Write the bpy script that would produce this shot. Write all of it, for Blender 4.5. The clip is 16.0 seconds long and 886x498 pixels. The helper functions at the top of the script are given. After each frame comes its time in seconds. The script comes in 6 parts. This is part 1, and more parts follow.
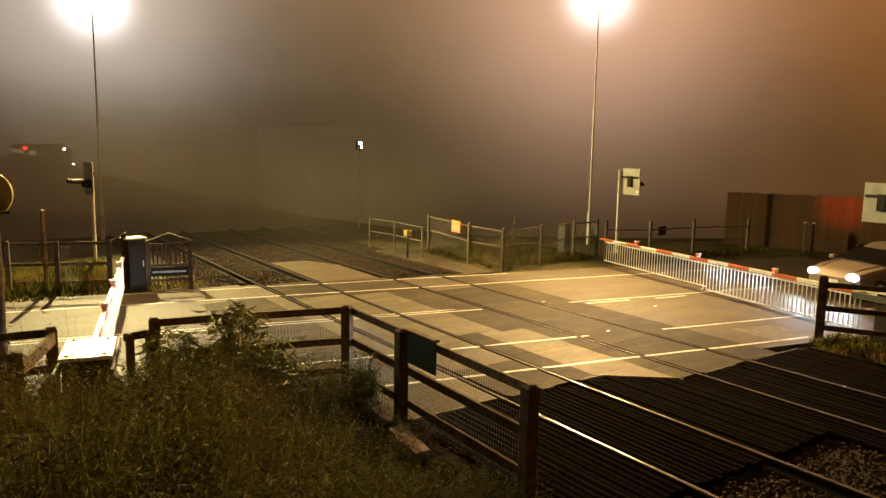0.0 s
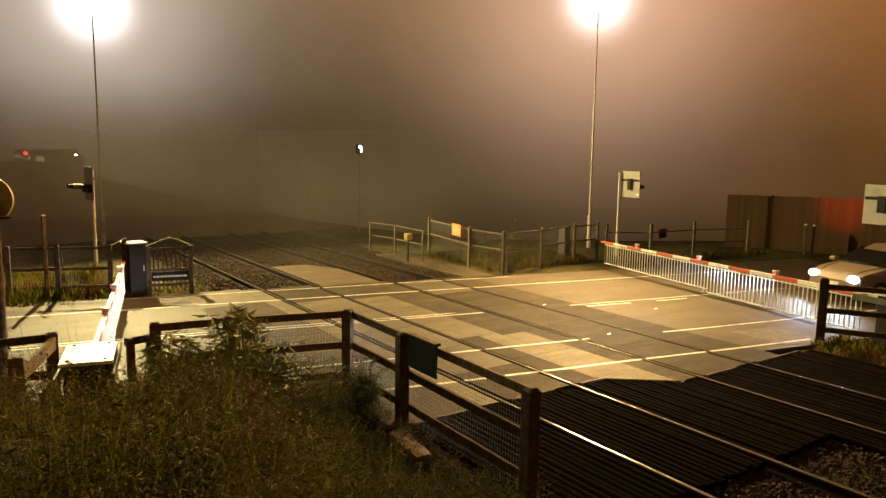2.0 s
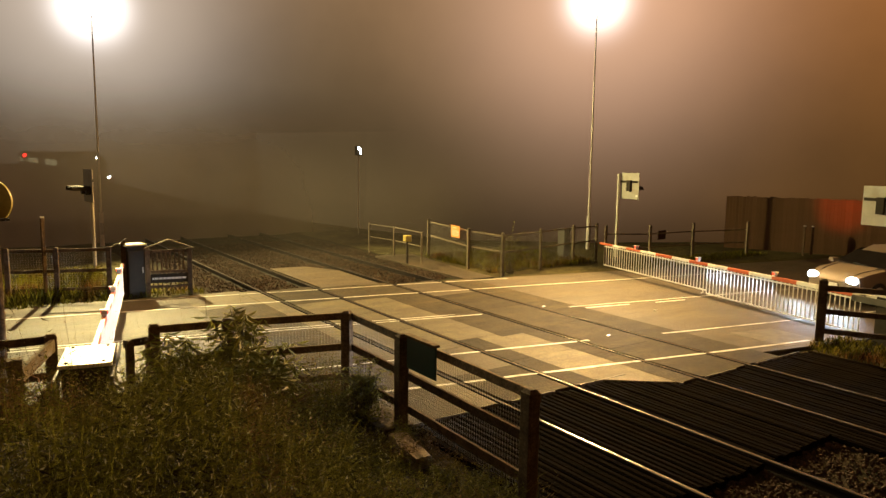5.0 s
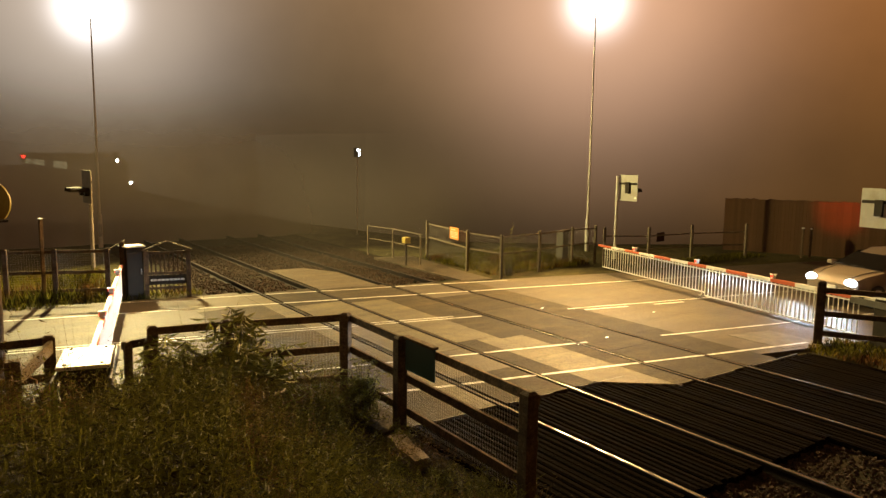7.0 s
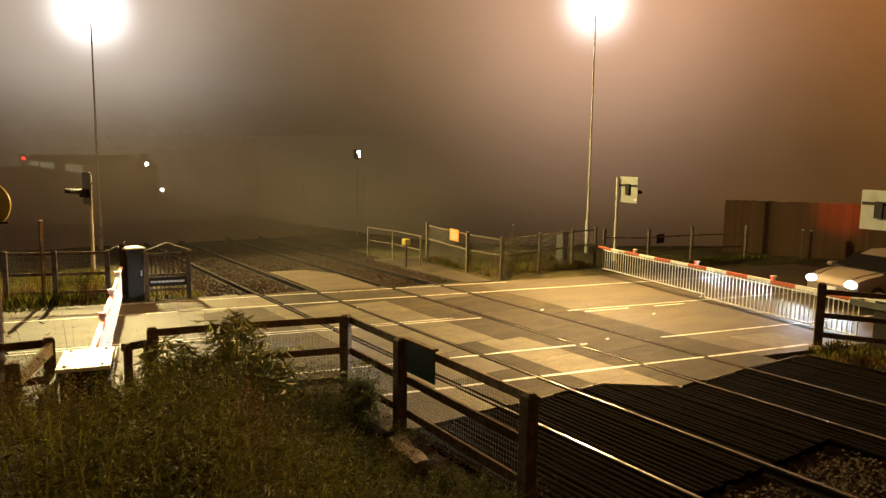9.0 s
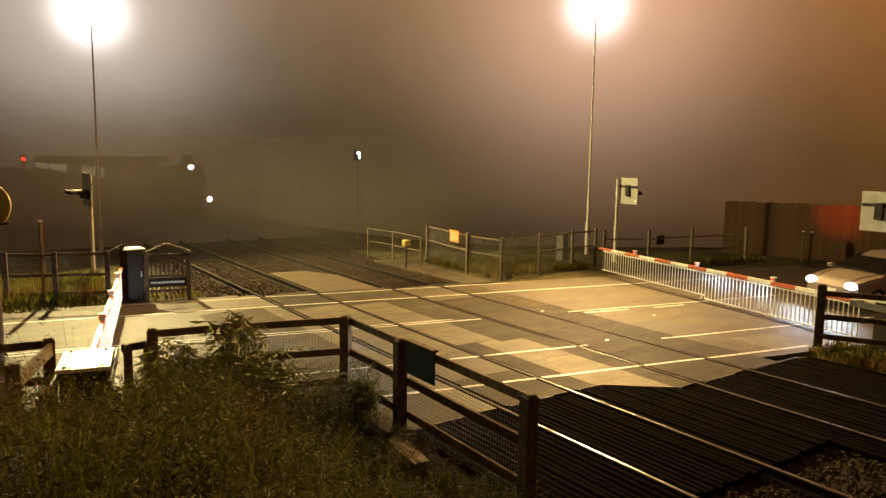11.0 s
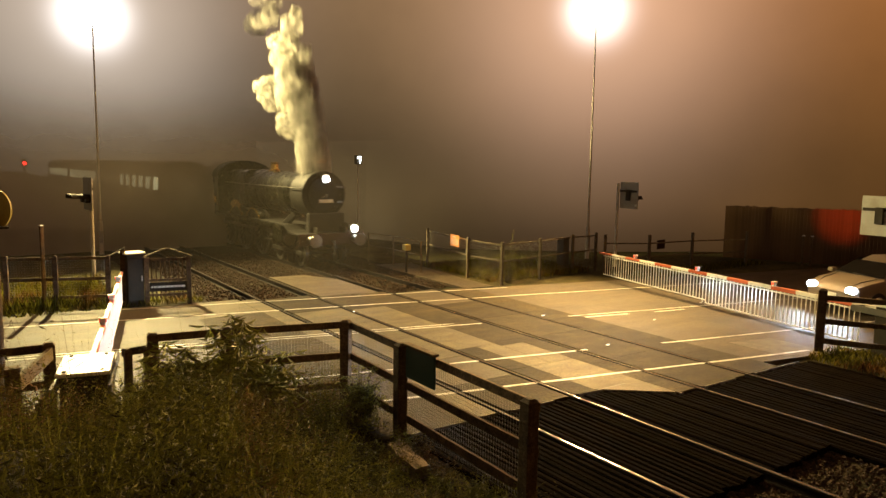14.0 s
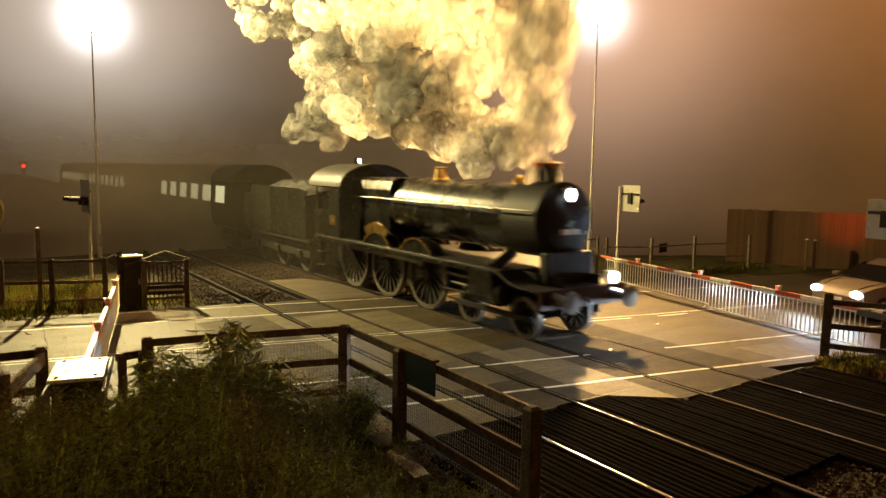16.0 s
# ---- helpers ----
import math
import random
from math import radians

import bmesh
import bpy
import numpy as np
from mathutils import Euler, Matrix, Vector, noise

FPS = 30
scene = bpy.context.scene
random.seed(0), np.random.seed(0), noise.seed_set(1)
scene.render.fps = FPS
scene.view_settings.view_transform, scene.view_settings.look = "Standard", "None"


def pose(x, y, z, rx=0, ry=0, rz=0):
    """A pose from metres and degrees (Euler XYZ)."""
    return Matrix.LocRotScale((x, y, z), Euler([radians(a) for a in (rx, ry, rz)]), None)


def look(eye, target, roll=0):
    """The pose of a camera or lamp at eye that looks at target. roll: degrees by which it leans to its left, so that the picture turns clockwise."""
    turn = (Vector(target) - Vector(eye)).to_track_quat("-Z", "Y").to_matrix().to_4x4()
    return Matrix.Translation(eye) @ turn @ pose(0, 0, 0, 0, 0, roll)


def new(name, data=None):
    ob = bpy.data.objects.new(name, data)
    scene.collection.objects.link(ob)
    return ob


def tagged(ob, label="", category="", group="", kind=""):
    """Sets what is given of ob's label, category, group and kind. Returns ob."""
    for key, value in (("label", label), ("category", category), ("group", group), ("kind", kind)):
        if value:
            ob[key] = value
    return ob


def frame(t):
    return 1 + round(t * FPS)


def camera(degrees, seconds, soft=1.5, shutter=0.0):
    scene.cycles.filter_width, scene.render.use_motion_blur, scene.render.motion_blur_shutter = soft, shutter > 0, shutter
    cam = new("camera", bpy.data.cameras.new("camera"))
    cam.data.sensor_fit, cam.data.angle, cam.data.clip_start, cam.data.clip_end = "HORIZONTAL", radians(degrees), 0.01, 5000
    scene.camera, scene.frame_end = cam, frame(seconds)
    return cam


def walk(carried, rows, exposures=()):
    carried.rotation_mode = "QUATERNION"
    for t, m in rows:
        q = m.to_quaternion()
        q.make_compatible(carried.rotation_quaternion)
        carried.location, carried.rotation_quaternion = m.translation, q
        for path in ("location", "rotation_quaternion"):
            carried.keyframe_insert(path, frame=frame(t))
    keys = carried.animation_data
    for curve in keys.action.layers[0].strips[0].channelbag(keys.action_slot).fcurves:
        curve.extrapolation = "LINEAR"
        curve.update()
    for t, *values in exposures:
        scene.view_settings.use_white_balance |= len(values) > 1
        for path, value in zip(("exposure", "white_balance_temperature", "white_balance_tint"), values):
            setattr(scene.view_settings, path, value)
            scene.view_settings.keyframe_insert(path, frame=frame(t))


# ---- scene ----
# camera and its path
EYE_Z = 3.7225
CAMERA_ROWS = [
    (0.0, 55.414, 7.841, 1.054, 0.000),
    (0.5, 55.405, 7.692, 1.023, 0.000),
    (1.0, 55.430, 7.650, 0.944, 0.000),
    (1.5, 55.468, 7.606, 0.877, 0.000),
    (2.0, 55.454, 7.559, 0.830, 0.000),
    (2.5, 55.426, 7.491, 0.871, 0.000),
    (3.0, 55.415, 7.490, 0.878, 0.000),
    (3.5, 55.427, 7.485, 0.847, 0.000),
    (4.0, 55.426, 7.465, 0.814, 0.000),
    (6.5, 55.335, 7.321, 0.795, 0.000),
    (7.0, 55.292, 7.277, 0.854, 0.000),
    (7.5, 55.297, 7.239, 0.933, 0.000),
    (8.0, 55.308, 7.206, 0.866, 0.000),
    (8.5, 55.313, 7.200, 0.840, 0.000),
    (9.0, 55.295, 7.137, 0.856, 0.000),
    (11.5, 55.300, 7.016, 0.913, 0.000),
    (12.0, 55.292, 6.973, 0.936, 0.000),
    (12.5, 55.313, 6.953, 0.942, 0.000),
    (13.0, 55.369, 6.859, 0.846, 0.000),
    (13.5, 55.379, 6.786, 0.827, 0.000),
    (14.0, 55.342, 6.695, 0.915, 0.000),
    (14.5, 55.343, 6.641, 0.929, 0.090),
    (15.0, 55.433, 6.482, 0.914, 0.264),
    (15.5, 55.496, 6.474, 0.970, 0.372),
    (16.0, 55.387, 6.427, 0.971, 0.191),
]


def camera_pose(yaw, pitch, roll, ahead):
    m = pose(0, 0, EYE_Z, 90 - pitch, 0, yaw) @ pose(0, 0, 0, 0, 0, roll)
    return m @ Matrix.Translation((0, 0, -ahead))


cam = camera(64.33, 16.0, soft=1.45, shutter=0.9)
walk(cam, [(t, camera_pose(a, b, c, d)) for t, a, b, c, d in CAMERA_ROWS])

# misty night sky, darker towards the horizon, with lamp haze and glare painted in
LAMP_LEFT = (-31.3, 4.75, 9.36)
LAMP_RIGHT = (-20.9, 21.87, 10.1)


def painted_sky_glow(nt, way):
    """Sky colour in the direction way (a unit vector), with haze and lamp glare painted in."""
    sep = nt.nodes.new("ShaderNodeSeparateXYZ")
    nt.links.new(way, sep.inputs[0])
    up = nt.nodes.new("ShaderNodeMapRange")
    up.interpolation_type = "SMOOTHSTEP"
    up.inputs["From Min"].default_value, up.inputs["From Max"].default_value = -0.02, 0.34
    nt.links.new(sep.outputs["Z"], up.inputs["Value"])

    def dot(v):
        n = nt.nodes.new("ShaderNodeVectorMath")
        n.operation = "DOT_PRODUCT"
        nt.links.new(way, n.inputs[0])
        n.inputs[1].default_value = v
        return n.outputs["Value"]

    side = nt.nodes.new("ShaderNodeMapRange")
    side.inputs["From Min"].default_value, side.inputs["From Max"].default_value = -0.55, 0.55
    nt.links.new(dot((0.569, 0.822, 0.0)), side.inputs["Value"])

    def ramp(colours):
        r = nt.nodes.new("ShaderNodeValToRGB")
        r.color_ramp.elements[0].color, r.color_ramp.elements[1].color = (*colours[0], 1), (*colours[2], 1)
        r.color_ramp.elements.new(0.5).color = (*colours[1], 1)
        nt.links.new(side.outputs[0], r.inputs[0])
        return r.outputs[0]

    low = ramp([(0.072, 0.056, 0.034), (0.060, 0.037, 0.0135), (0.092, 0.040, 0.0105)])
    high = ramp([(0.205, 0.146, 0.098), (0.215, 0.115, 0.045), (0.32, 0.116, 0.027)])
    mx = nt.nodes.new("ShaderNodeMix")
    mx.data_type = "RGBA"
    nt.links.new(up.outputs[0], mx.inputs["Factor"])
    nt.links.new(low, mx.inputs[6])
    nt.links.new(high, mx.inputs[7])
    # random lighter and darker mottling of the painted haze
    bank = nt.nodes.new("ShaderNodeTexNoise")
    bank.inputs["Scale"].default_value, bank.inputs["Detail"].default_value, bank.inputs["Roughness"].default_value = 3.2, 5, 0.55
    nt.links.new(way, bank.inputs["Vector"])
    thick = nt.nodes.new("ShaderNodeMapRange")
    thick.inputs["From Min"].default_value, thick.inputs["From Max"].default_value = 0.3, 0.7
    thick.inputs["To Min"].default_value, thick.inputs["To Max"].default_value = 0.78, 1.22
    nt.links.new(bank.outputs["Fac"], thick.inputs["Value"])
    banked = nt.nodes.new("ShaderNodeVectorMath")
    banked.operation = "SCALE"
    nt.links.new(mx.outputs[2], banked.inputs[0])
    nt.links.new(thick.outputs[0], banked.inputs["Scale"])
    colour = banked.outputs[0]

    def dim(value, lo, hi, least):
        """Darkens the painted glow overhead, behind, and low down to soften the ground seam."""
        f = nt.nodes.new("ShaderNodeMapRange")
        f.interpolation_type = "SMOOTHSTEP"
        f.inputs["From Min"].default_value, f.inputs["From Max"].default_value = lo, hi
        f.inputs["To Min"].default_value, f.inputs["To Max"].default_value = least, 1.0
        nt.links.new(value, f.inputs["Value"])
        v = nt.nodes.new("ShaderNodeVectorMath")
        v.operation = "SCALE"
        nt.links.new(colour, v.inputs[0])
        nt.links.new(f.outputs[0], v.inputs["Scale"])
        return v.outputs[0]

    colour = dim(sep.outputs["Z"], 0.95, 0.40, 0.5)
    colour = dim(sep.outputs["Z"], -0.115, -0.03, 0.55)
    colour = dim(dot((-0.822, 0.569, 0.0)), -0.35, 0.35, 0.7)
    # lamp halos and glare blobs added straight into the sky colour
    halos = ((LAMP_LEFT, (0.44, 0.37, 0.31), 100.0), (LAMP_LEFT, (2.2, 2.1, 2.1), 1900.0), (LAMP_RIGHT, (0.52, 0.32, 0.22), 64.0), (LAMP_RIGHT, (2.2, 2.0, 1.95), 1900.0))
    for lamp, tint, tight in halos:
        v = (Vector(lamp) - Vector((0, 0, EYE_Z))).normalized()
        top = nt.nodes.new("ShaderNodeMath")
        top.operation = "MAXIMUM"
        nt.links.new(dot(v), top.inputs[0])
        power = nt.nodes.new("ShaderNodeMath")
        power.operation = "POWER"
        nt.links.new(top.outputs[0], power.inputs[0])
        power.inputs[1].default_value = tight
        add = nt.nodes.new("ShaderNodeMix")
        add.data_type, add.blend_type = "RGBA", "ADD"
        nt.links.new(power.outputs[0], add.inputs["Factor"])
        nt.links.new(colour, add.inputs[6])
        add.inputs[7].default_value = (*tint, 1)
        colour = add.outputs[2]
    return colour


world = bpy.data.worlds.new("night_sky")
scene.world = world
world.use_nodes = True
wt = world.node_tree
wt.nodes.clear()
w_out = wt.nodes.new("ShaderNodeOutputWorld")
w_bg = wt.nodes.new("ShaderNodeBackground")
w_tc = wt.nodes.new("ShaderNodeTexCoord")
wt.links.new(painted_sky_glow(wt, w_tc.outputs["Generated"]), w_bg.inputs["Color"])
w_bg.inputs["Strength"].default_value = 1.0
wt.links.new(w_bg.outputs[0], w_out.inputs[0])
scene.view_settings.exposure = 0.22

def spot(name, eye, target, watts, colour, angle, blend, radius):
    data = bpy.data.lights.new(name, "SPOT")
    data.energy, data.color, data.spot_size, data.spot_blend, data.shadow_soft_size = watts, colour, radians(angle), blend, radius
    ob = new(name, data)
    ob.matrix_world = look(eye, target)
    return ob


AIM_LEFT = (LAMP_LEFT[0] + 8, LAMP_LEFT[1] + 1.8, LAMP_LEFT[2] - 1.6)
AIM_RIGHT = (-13.0, 10.9, 6.6)
spot("yard_light", look((LAMP_LEFT[0] + 0.08, LAMP_LEFT[1] + 0.10, LAMP_LEFT[2]), AIM_LEFT) @ Vector((0, 0, -0.36)), AIM_LEFT, 26500, (1.0, 0.77, 0.31), 118, 0.5, 0.14)
spot("yard_light", look((LAMP_RIGHT[0] + 0.25, LAMP_RIGHT[1] + 0.1, LAMP_RIGHT[2]), AIM_RIGHT) @ Vector((0, 0, -0.36)), AIM_RIGHT, 29000, (1.0, 0.60, 0.20), 108, 0.6, 0.14)


# materials
def material(name, base, rough=0.6, metal=0.0, vary=0.25, scale=6.0, bump=0.15, fine=60.0, stain=None, island=0.0, spec=0.5, thin=0.0, mid=0.0, streak=0.0):
    m = bpy.data.materials.new(name)
    m.use_nodes = True
    nt = m.node_tree
    b = nt.nodes["Principled BSDF"]
    tc = nt.nodes.new("ShaderNodeTexCoord")
    n1 = nt.nodes.new("ShaderNodeTexNoise")
    n1.inputs["Scale"].default_value, n1.inputs["Detail"].default_value, n1.inputs["Roughness"].default_value = scale, 6, 0.65
    n2 = nt.nodes.new("ShaderNodeTexNoise")
    n2.inputs["Scale"].default_value, n2.inputs["Detail"].default_value = fine, 4
    for n in (n1, n2):
        nt.links.new(tc.outputs["Object"], n.inputs["Vector"])
    dark = tuple(c * (1 - vary) for c in base)
    light = tuple(min(1.0, c * (1 + vary)) for c in base)
    r = nt.nodes.new("ShaderNodeValToRGB")
    r.color_ramp.elements[0].position, r.color_ramp.elements[0].color = 0.3, (*dark, 1)
    r.color_ramp.elements[1].position, r.color_ramp.elements[1].color = 0.7, (*light, 1)
    nt.links.new(n1.outputs["Fac"], r.inputs[0])
    colour = r.outputs[0]
    mx = nt.nodes.new("ShaderNodeMix")
    mx.data_type, mx.blend_type = "RGBA", "OVERLAY"
    mx.inputs["Factor"].default_value = min(0.6, vary * 1.6)
    nt.links.new(colour, mx.inputs[6])
    g = nt.nodes.new("ShaderNodeMath")
    g.operation = "MULTIPLY_ADD"
    g.inputs[1].default_value, g.inputs[2].default_value = 1.6, -0.3
    nt.links.new(n2.outputs["Fac"], g.inputs[0])
    nt.links.new(g.outputs[0], mx.inputs[7])
    colour = mx.outputs[2]
    if stain:
        n3 = nt.nodes.new("ShaderNodeTexNoise")
        n3.inputs["Scale"].default_value, n3.inputs["Detail"].default_value = stain[1], 8
        nt.links.new(tc.outputs["Object"], n3.inputs["Vector"])
        s = nt.nodes.new("ShaderNodeValToRGB")
        s.color_ramp.elements[0].position, s.color_ramp.elements[1].position = 0.52, 0.66
        nt.links.new(n3.outputs["Fac"], s.inputs[0])
        m3 = nt.nodes.new("ShaderNodeMix")
        m3.data_type = "RGBA"
        nt.links.new(s.outputs[0], m3.inputs["Factor"])
        nt.links.new(colour, m3.inputs[6])
        m3.inputs[7].default_value = (*stain[0], 1)
        colour = m3.outputs[2]
    if mid:
        nm = nt.nodes.new("ShaderNodeTexNoise")
        nm.inputs["Scale"].default_value, nm.inputs["Detail"].default_value, nm.inputs["Roughness"].default_value = mid, 5, 0.7
        if streak:
            mp = nt.nodes.new("ShaderNodeMapping")
            mp.inputs["Rotation"].default_value = (0, 0, radians(-12))
            mp.inputs["Scale"].default_value = (1.0, streak, 1.0)
            nt.links.new(tc.outputs["Object"], mp.inputs["Vector"])
            nt.links.new(mp.outputs[0], nm.inputs["Vector"])
        else:
            nt.links.new(tc.outputs["Object"], nm.inputs["Vector"])
        hm = nt.nodes.new("ShaderNodeHueSaturation")
        rm = nt.nodes.new("ShaderNodeMapRange")
        rm.inputs["From Min"].default_value, rm.inputs["From Max"].default_value = 0.3, 0.7
        rm.inputs["To Min"].default_value, rm.inputs["To Max"].default_value = 0.62, 1.38
        nt.links.new(nm.outputs["Fac"], rm.inputs["Value"])
        nt.links.new(rm.outputs[0], hm.inputs["Value"])
        nt.links.new(colour, hm.inputs["Color"])
        colour = hm.outputs[0]
    if island:
        src = nt.nodes.new("ShaderNodeNewGeometry") if island > 0 else nt.nodes.new("ShaderNodeObjectInfo")
        rnd = src.outputs["Random Per Island"] if island > 0 else src.outputs["Random"]
        hs = nt.nodes.new("ShaderNodeHueSaturation")
        mr = nt.nodes.new("ShaderNodeMapRange")
        mr.inputs["To Min"].default_value, mr.inputs["To Max"].default_value = 1 - abs(island), 1 + abs(island)
        nt.links.new(rnd, mr.inputs["Value"])
        nt.links.new(mr.outputs[0], hs.inputs["Value"])
        nt.links.new(colour, hs.inputs["Color"])
        colour = hs.outputs[0]
    nt.links.new(colour, b.inputs["Base Color"])
    rr = nt.nodes.new("ShaderNodeMapRange")
    rr.inputs["To Min"].default_value, rr.inputs["To Max"].default_value = max(0.02, rough - 0.12), min(1.0, rough + 0.12)
    nt.links.new(n1.outputs["Fac"], rr.inputs["Value"])
    nt.links.new(rr.outputs[0], b.inputs["Roughness"])
    b.inputs["Metallic"].default_value = metal
    b.inputs["Specular IOR Level"].default_value = spec
    if bump:
        bp = nt.nodes.new("ShaderNodeBump")
        bp.inputs["Strength"].default_value, bp.inputs["Distance"].default_value = bump, 0.02
        ad = nt.nodes.new("ShaderNodeMath")
        ad.operation = "ADD"
        nt.links.new(n1.outputs["Fac"], ad.inputs[0])
        nt.links.new(n2.outputs["Fac"], ad.inputs[1])
        nt.links.new(ad.outputs[0], bp.inputs["Height"])
        nt.links.new(bp.outputs[0], b.inputs["Normal"])
    if thin:
        tl = nt.nodes.new("ShaderNodeBsdfTranslucent")
        nt.links.new(colour, tl.inputs["Color"])
        mt = nt.nodes.new("ShaderNodeMixShader")
        mt.inputs[0].default_value = thin
        nt.links.new(b.outputs[0], mt.inputs[1])
        nt.links.new(tl.outputs[0], mt.inputs[2])
        nt.links.new(mt.outputs[0], nt.nodes["Material Output"].inputs[0])
    return m


def glow(name, colour, strength):
    m = bpy.data.materials.new(name)
    m.use_nodes = True
    b = m.node_tree.nodes["Principled BSDF"]
    b.inputs["Base Color"].default_value = (*[min(1, c) for c in colour], 1)
    b.inputs["Emission Color"].default_value, b.inputs["Emission Strength"].default_value = (*colour, 1), strength
    return m


ASPHALT = material("worn_damp_asphalt", (0.060, 0.045, 0.026), 0.62, vary=0.38, scale=0.7, fine=24, bump=0.6, stain=((0.046, 0.035, 0.021), 0.5), spec=0.22, mid=2.2, streak=0.22)
ASPHALT_LIGHT = material("pale_asphalt", (0.105, 0.088, 0.06), 0.7, vary=0.25, scale=1.5, fine=40, bump=0.4, stain=((0.10, 0.085, 0.06), 0.9), spec=0.3, mid=3.0)
PANEL_DARK = material("dark_deck_panel", (0.042, 0.031, 0.0155), 0.7, vary=0.5, scale=1.1, fine=22, bump=0.7, island=-0.3, spec=0.1, mid=2.6, streak=0.25)
PANEL_PALE = material("pale_deck_panel", (0.084, 0.066, 0.033), 0.62, vary=0.38, scale=1.0, fine=22, bump=0.6, island=-0.2, spec=0.25, stain=((0.060, 0.047, 0.024), 0.8), mid=2.4, streak=0.25)
ROAD_PAINT = material("worn_road_paint", (0.58, 0.57, 0.53), 0.5, vary=0.2, scale=5, fine=40, bump=0.1, stain=((0.24, 0.21, 0.16), 3.0))
SOIL = material("dark_soil", (0.021, 0.015, 0.007), 0.95, vary=0.4, scale=1.2, fine=30, bump=0.6, stain=((0.016, 0.017, 0.006), 0.8), spec=0.08)
ROUGH_GRASS = material("rough_damp_grass", (0.055, 0.048, 0.019), 0.9, vary=0.5, scale=0.8, fine=12, bump=0.7, spec=0.08, mid=3.5)
BALLAST = material("ballast_stone", (0.044, 0.027, 0.016), 0.9, vary=0.3, scale=4, fine=40, bump=0.3, island=0.4, spec=0.2)
TIMBER = material("weathered_dark_timber", (0.100, 0.068, 0.038), 0.85, vary=0.45, scale=5, fine=45, bump=0.5, island=-0.3, spec=0.2, mid=9.0)
GREY_STONE = material("rough_concrete", (0.16, 0.12, 0.075), 0.9, vary=0.3, scale=5, fine=40, bump=0.6, spec=0.2)
TIMBER_PALE = material("weathered_grey_timber", (0.16, 0.13, 0.085), 0.85, vary=0.35, scale=5, fine=45, bump=0.4, island=-0.25, spec=0.2)
SLEEPER = material("near_black_sleeper_timber", (0.0034, 0.0020, 0.0010), 1.0, spec=0.015, vary=0.6, scale=2.6, fine=34, bump=0.8, island=-0.4)
RAIL_STEEL = material("rusty_rail_steel", (0.013, 0.008, 0.005), 0.8, metal=0.2, vary=0.3, scale=8, bump=0.2, spec=0.2)
RAIL_HEAD = material("polished_rail_head", (0.62, 0.60, 0.56), 0.22, metal=1.0, vary=0.06, scale=3, bump=0.0)
# pole grey made paler to stand for light and haze on the poles
POLE_PALE = material("light_lifted_pole_grey", (0.58, 0.55, 0.48), 0.5, vary=0.15, scale=6, bump=0.05)
POLE = material("dull_grey_pole_paint", (0.115, 0.105, 0.09), 0.6, vary=0.15, scale=6, bump=0.05)
GALV = material("galvanised_steel", (0.42, 0.41, 0.38), 0.45, metal=0.7, vary=0.15, scale=9, bump=0.05)
WIRE = material("mesh_wire", (0.27, 0.25, 0.21), 0.5, metal=0.3, vary=0.15, scale=9, bump=0.0)
WHITE = material("white_enamel", (0.78, 0.77, 0.72), 0.4, vary=0.08, scale=4, bump=0.05, stain=((0.5, 0.47, 0.4), 3.0))
RED = material("red_enamel", (0.50, 0.10, 0.035), 0.45, vary=0.15, scale=4, bump=0.05)
GREY_BOX = material("grey_painted_steel", (0.075, 0.07, 0.055), 0.6, vary=0.2, scale=3, bump=0.05, stain=((0.05, 0.045, 0.035), 2.0))
DARK_BOX = material("dark_painted_steel", (0.030, 0.024, 0.016), 0.75, vary=0.3, scale=3, bump=0.05, spec=0.2)
SIGN_BACK = material("grey_sign_back", (0.34, 0.33, 0.28), 0.5, metal=0.2, vary=0.1, scale=4, bump=0.04, stain=((0.3, 0.28, 0.22), 3.0))
SIGN_GREEN = material("dark_green_board", (0.018, 0.052, 0.045), 0.45, vary=0.2, scale=4, bump=0.05)
SIGN_ORANGE = material("orange_sign_face", (0.90, 0.34, 0.07), 0.45, vary=0.06, scale=4, bump=0.02)
YELLOW = material("yellow_plastic", (0.42, 0.34, 0.07), 0.5, vary=0.15, scale=4, bump=0.03)
LEAF = material("weed_leaf", (0.098, 0.092, 0.013), 0.6, spec=0.15, thin=0.5, vary=0.45, scale=1.3, fine=30, bump=0.1, island=0.8, stain=((0.12, 0.058, 0.024), 0.9))
LEAF_PALE = material("bush_leaf", (0.17, 0.165, 0.03), 0.5, spec=0.25, thin=0.5, vary=0.3, scale=3, fine=30, bump=0.1, island=0.6)
STEM = material("plant_stem", (0.07, 0.055, 0.025), 0.7, vary=0.3, scale=9, bump=0.1)
LENS_HOT = glow("floodlight_lens", (1.0, 0.93, 0.80), 60)
LENS_HOT_WARM = glow("sodium_floodlight_lens", (1.0, 0.86, 0.74), 60)
LENS_WHITE = glow("lit_headlamp_lens", (0.92, 0.97, 1.0), 110)
LENS_CAR = glow("lit_car_headlight", (0.74, 0.86, 1.0), 22)
LENS_RED = glow("lit_red_lens", (1.0, 0.03, 0.02), 6)
LENS_RED_DIM = glow("dim_red_lens", (1.0, 0.06, 0.03), 1.6)
WINDOW_LIT = glow("lit_coach_window", (0.85, 0.80, 0.45), 0.5)
BEAM_RED = material("dark_red_paint", (0.028, 0.006, 0.004), 0.6, vary=0.25, scale=5, bump=0.05, spec=0.25)
LOCO_GREEN = material("dark_green_locomotive_paint", (0.0055, 0.006, 0.003), 0.27, vary=0.25, scale=2, bump=0.05, spec=0.45)
LOCO_BLACK = material("sooty_black_steel", (0.012, 0.011, 0.009), 0.55, spec=0.3, vary=0.3, scale=3, bump=0.08)
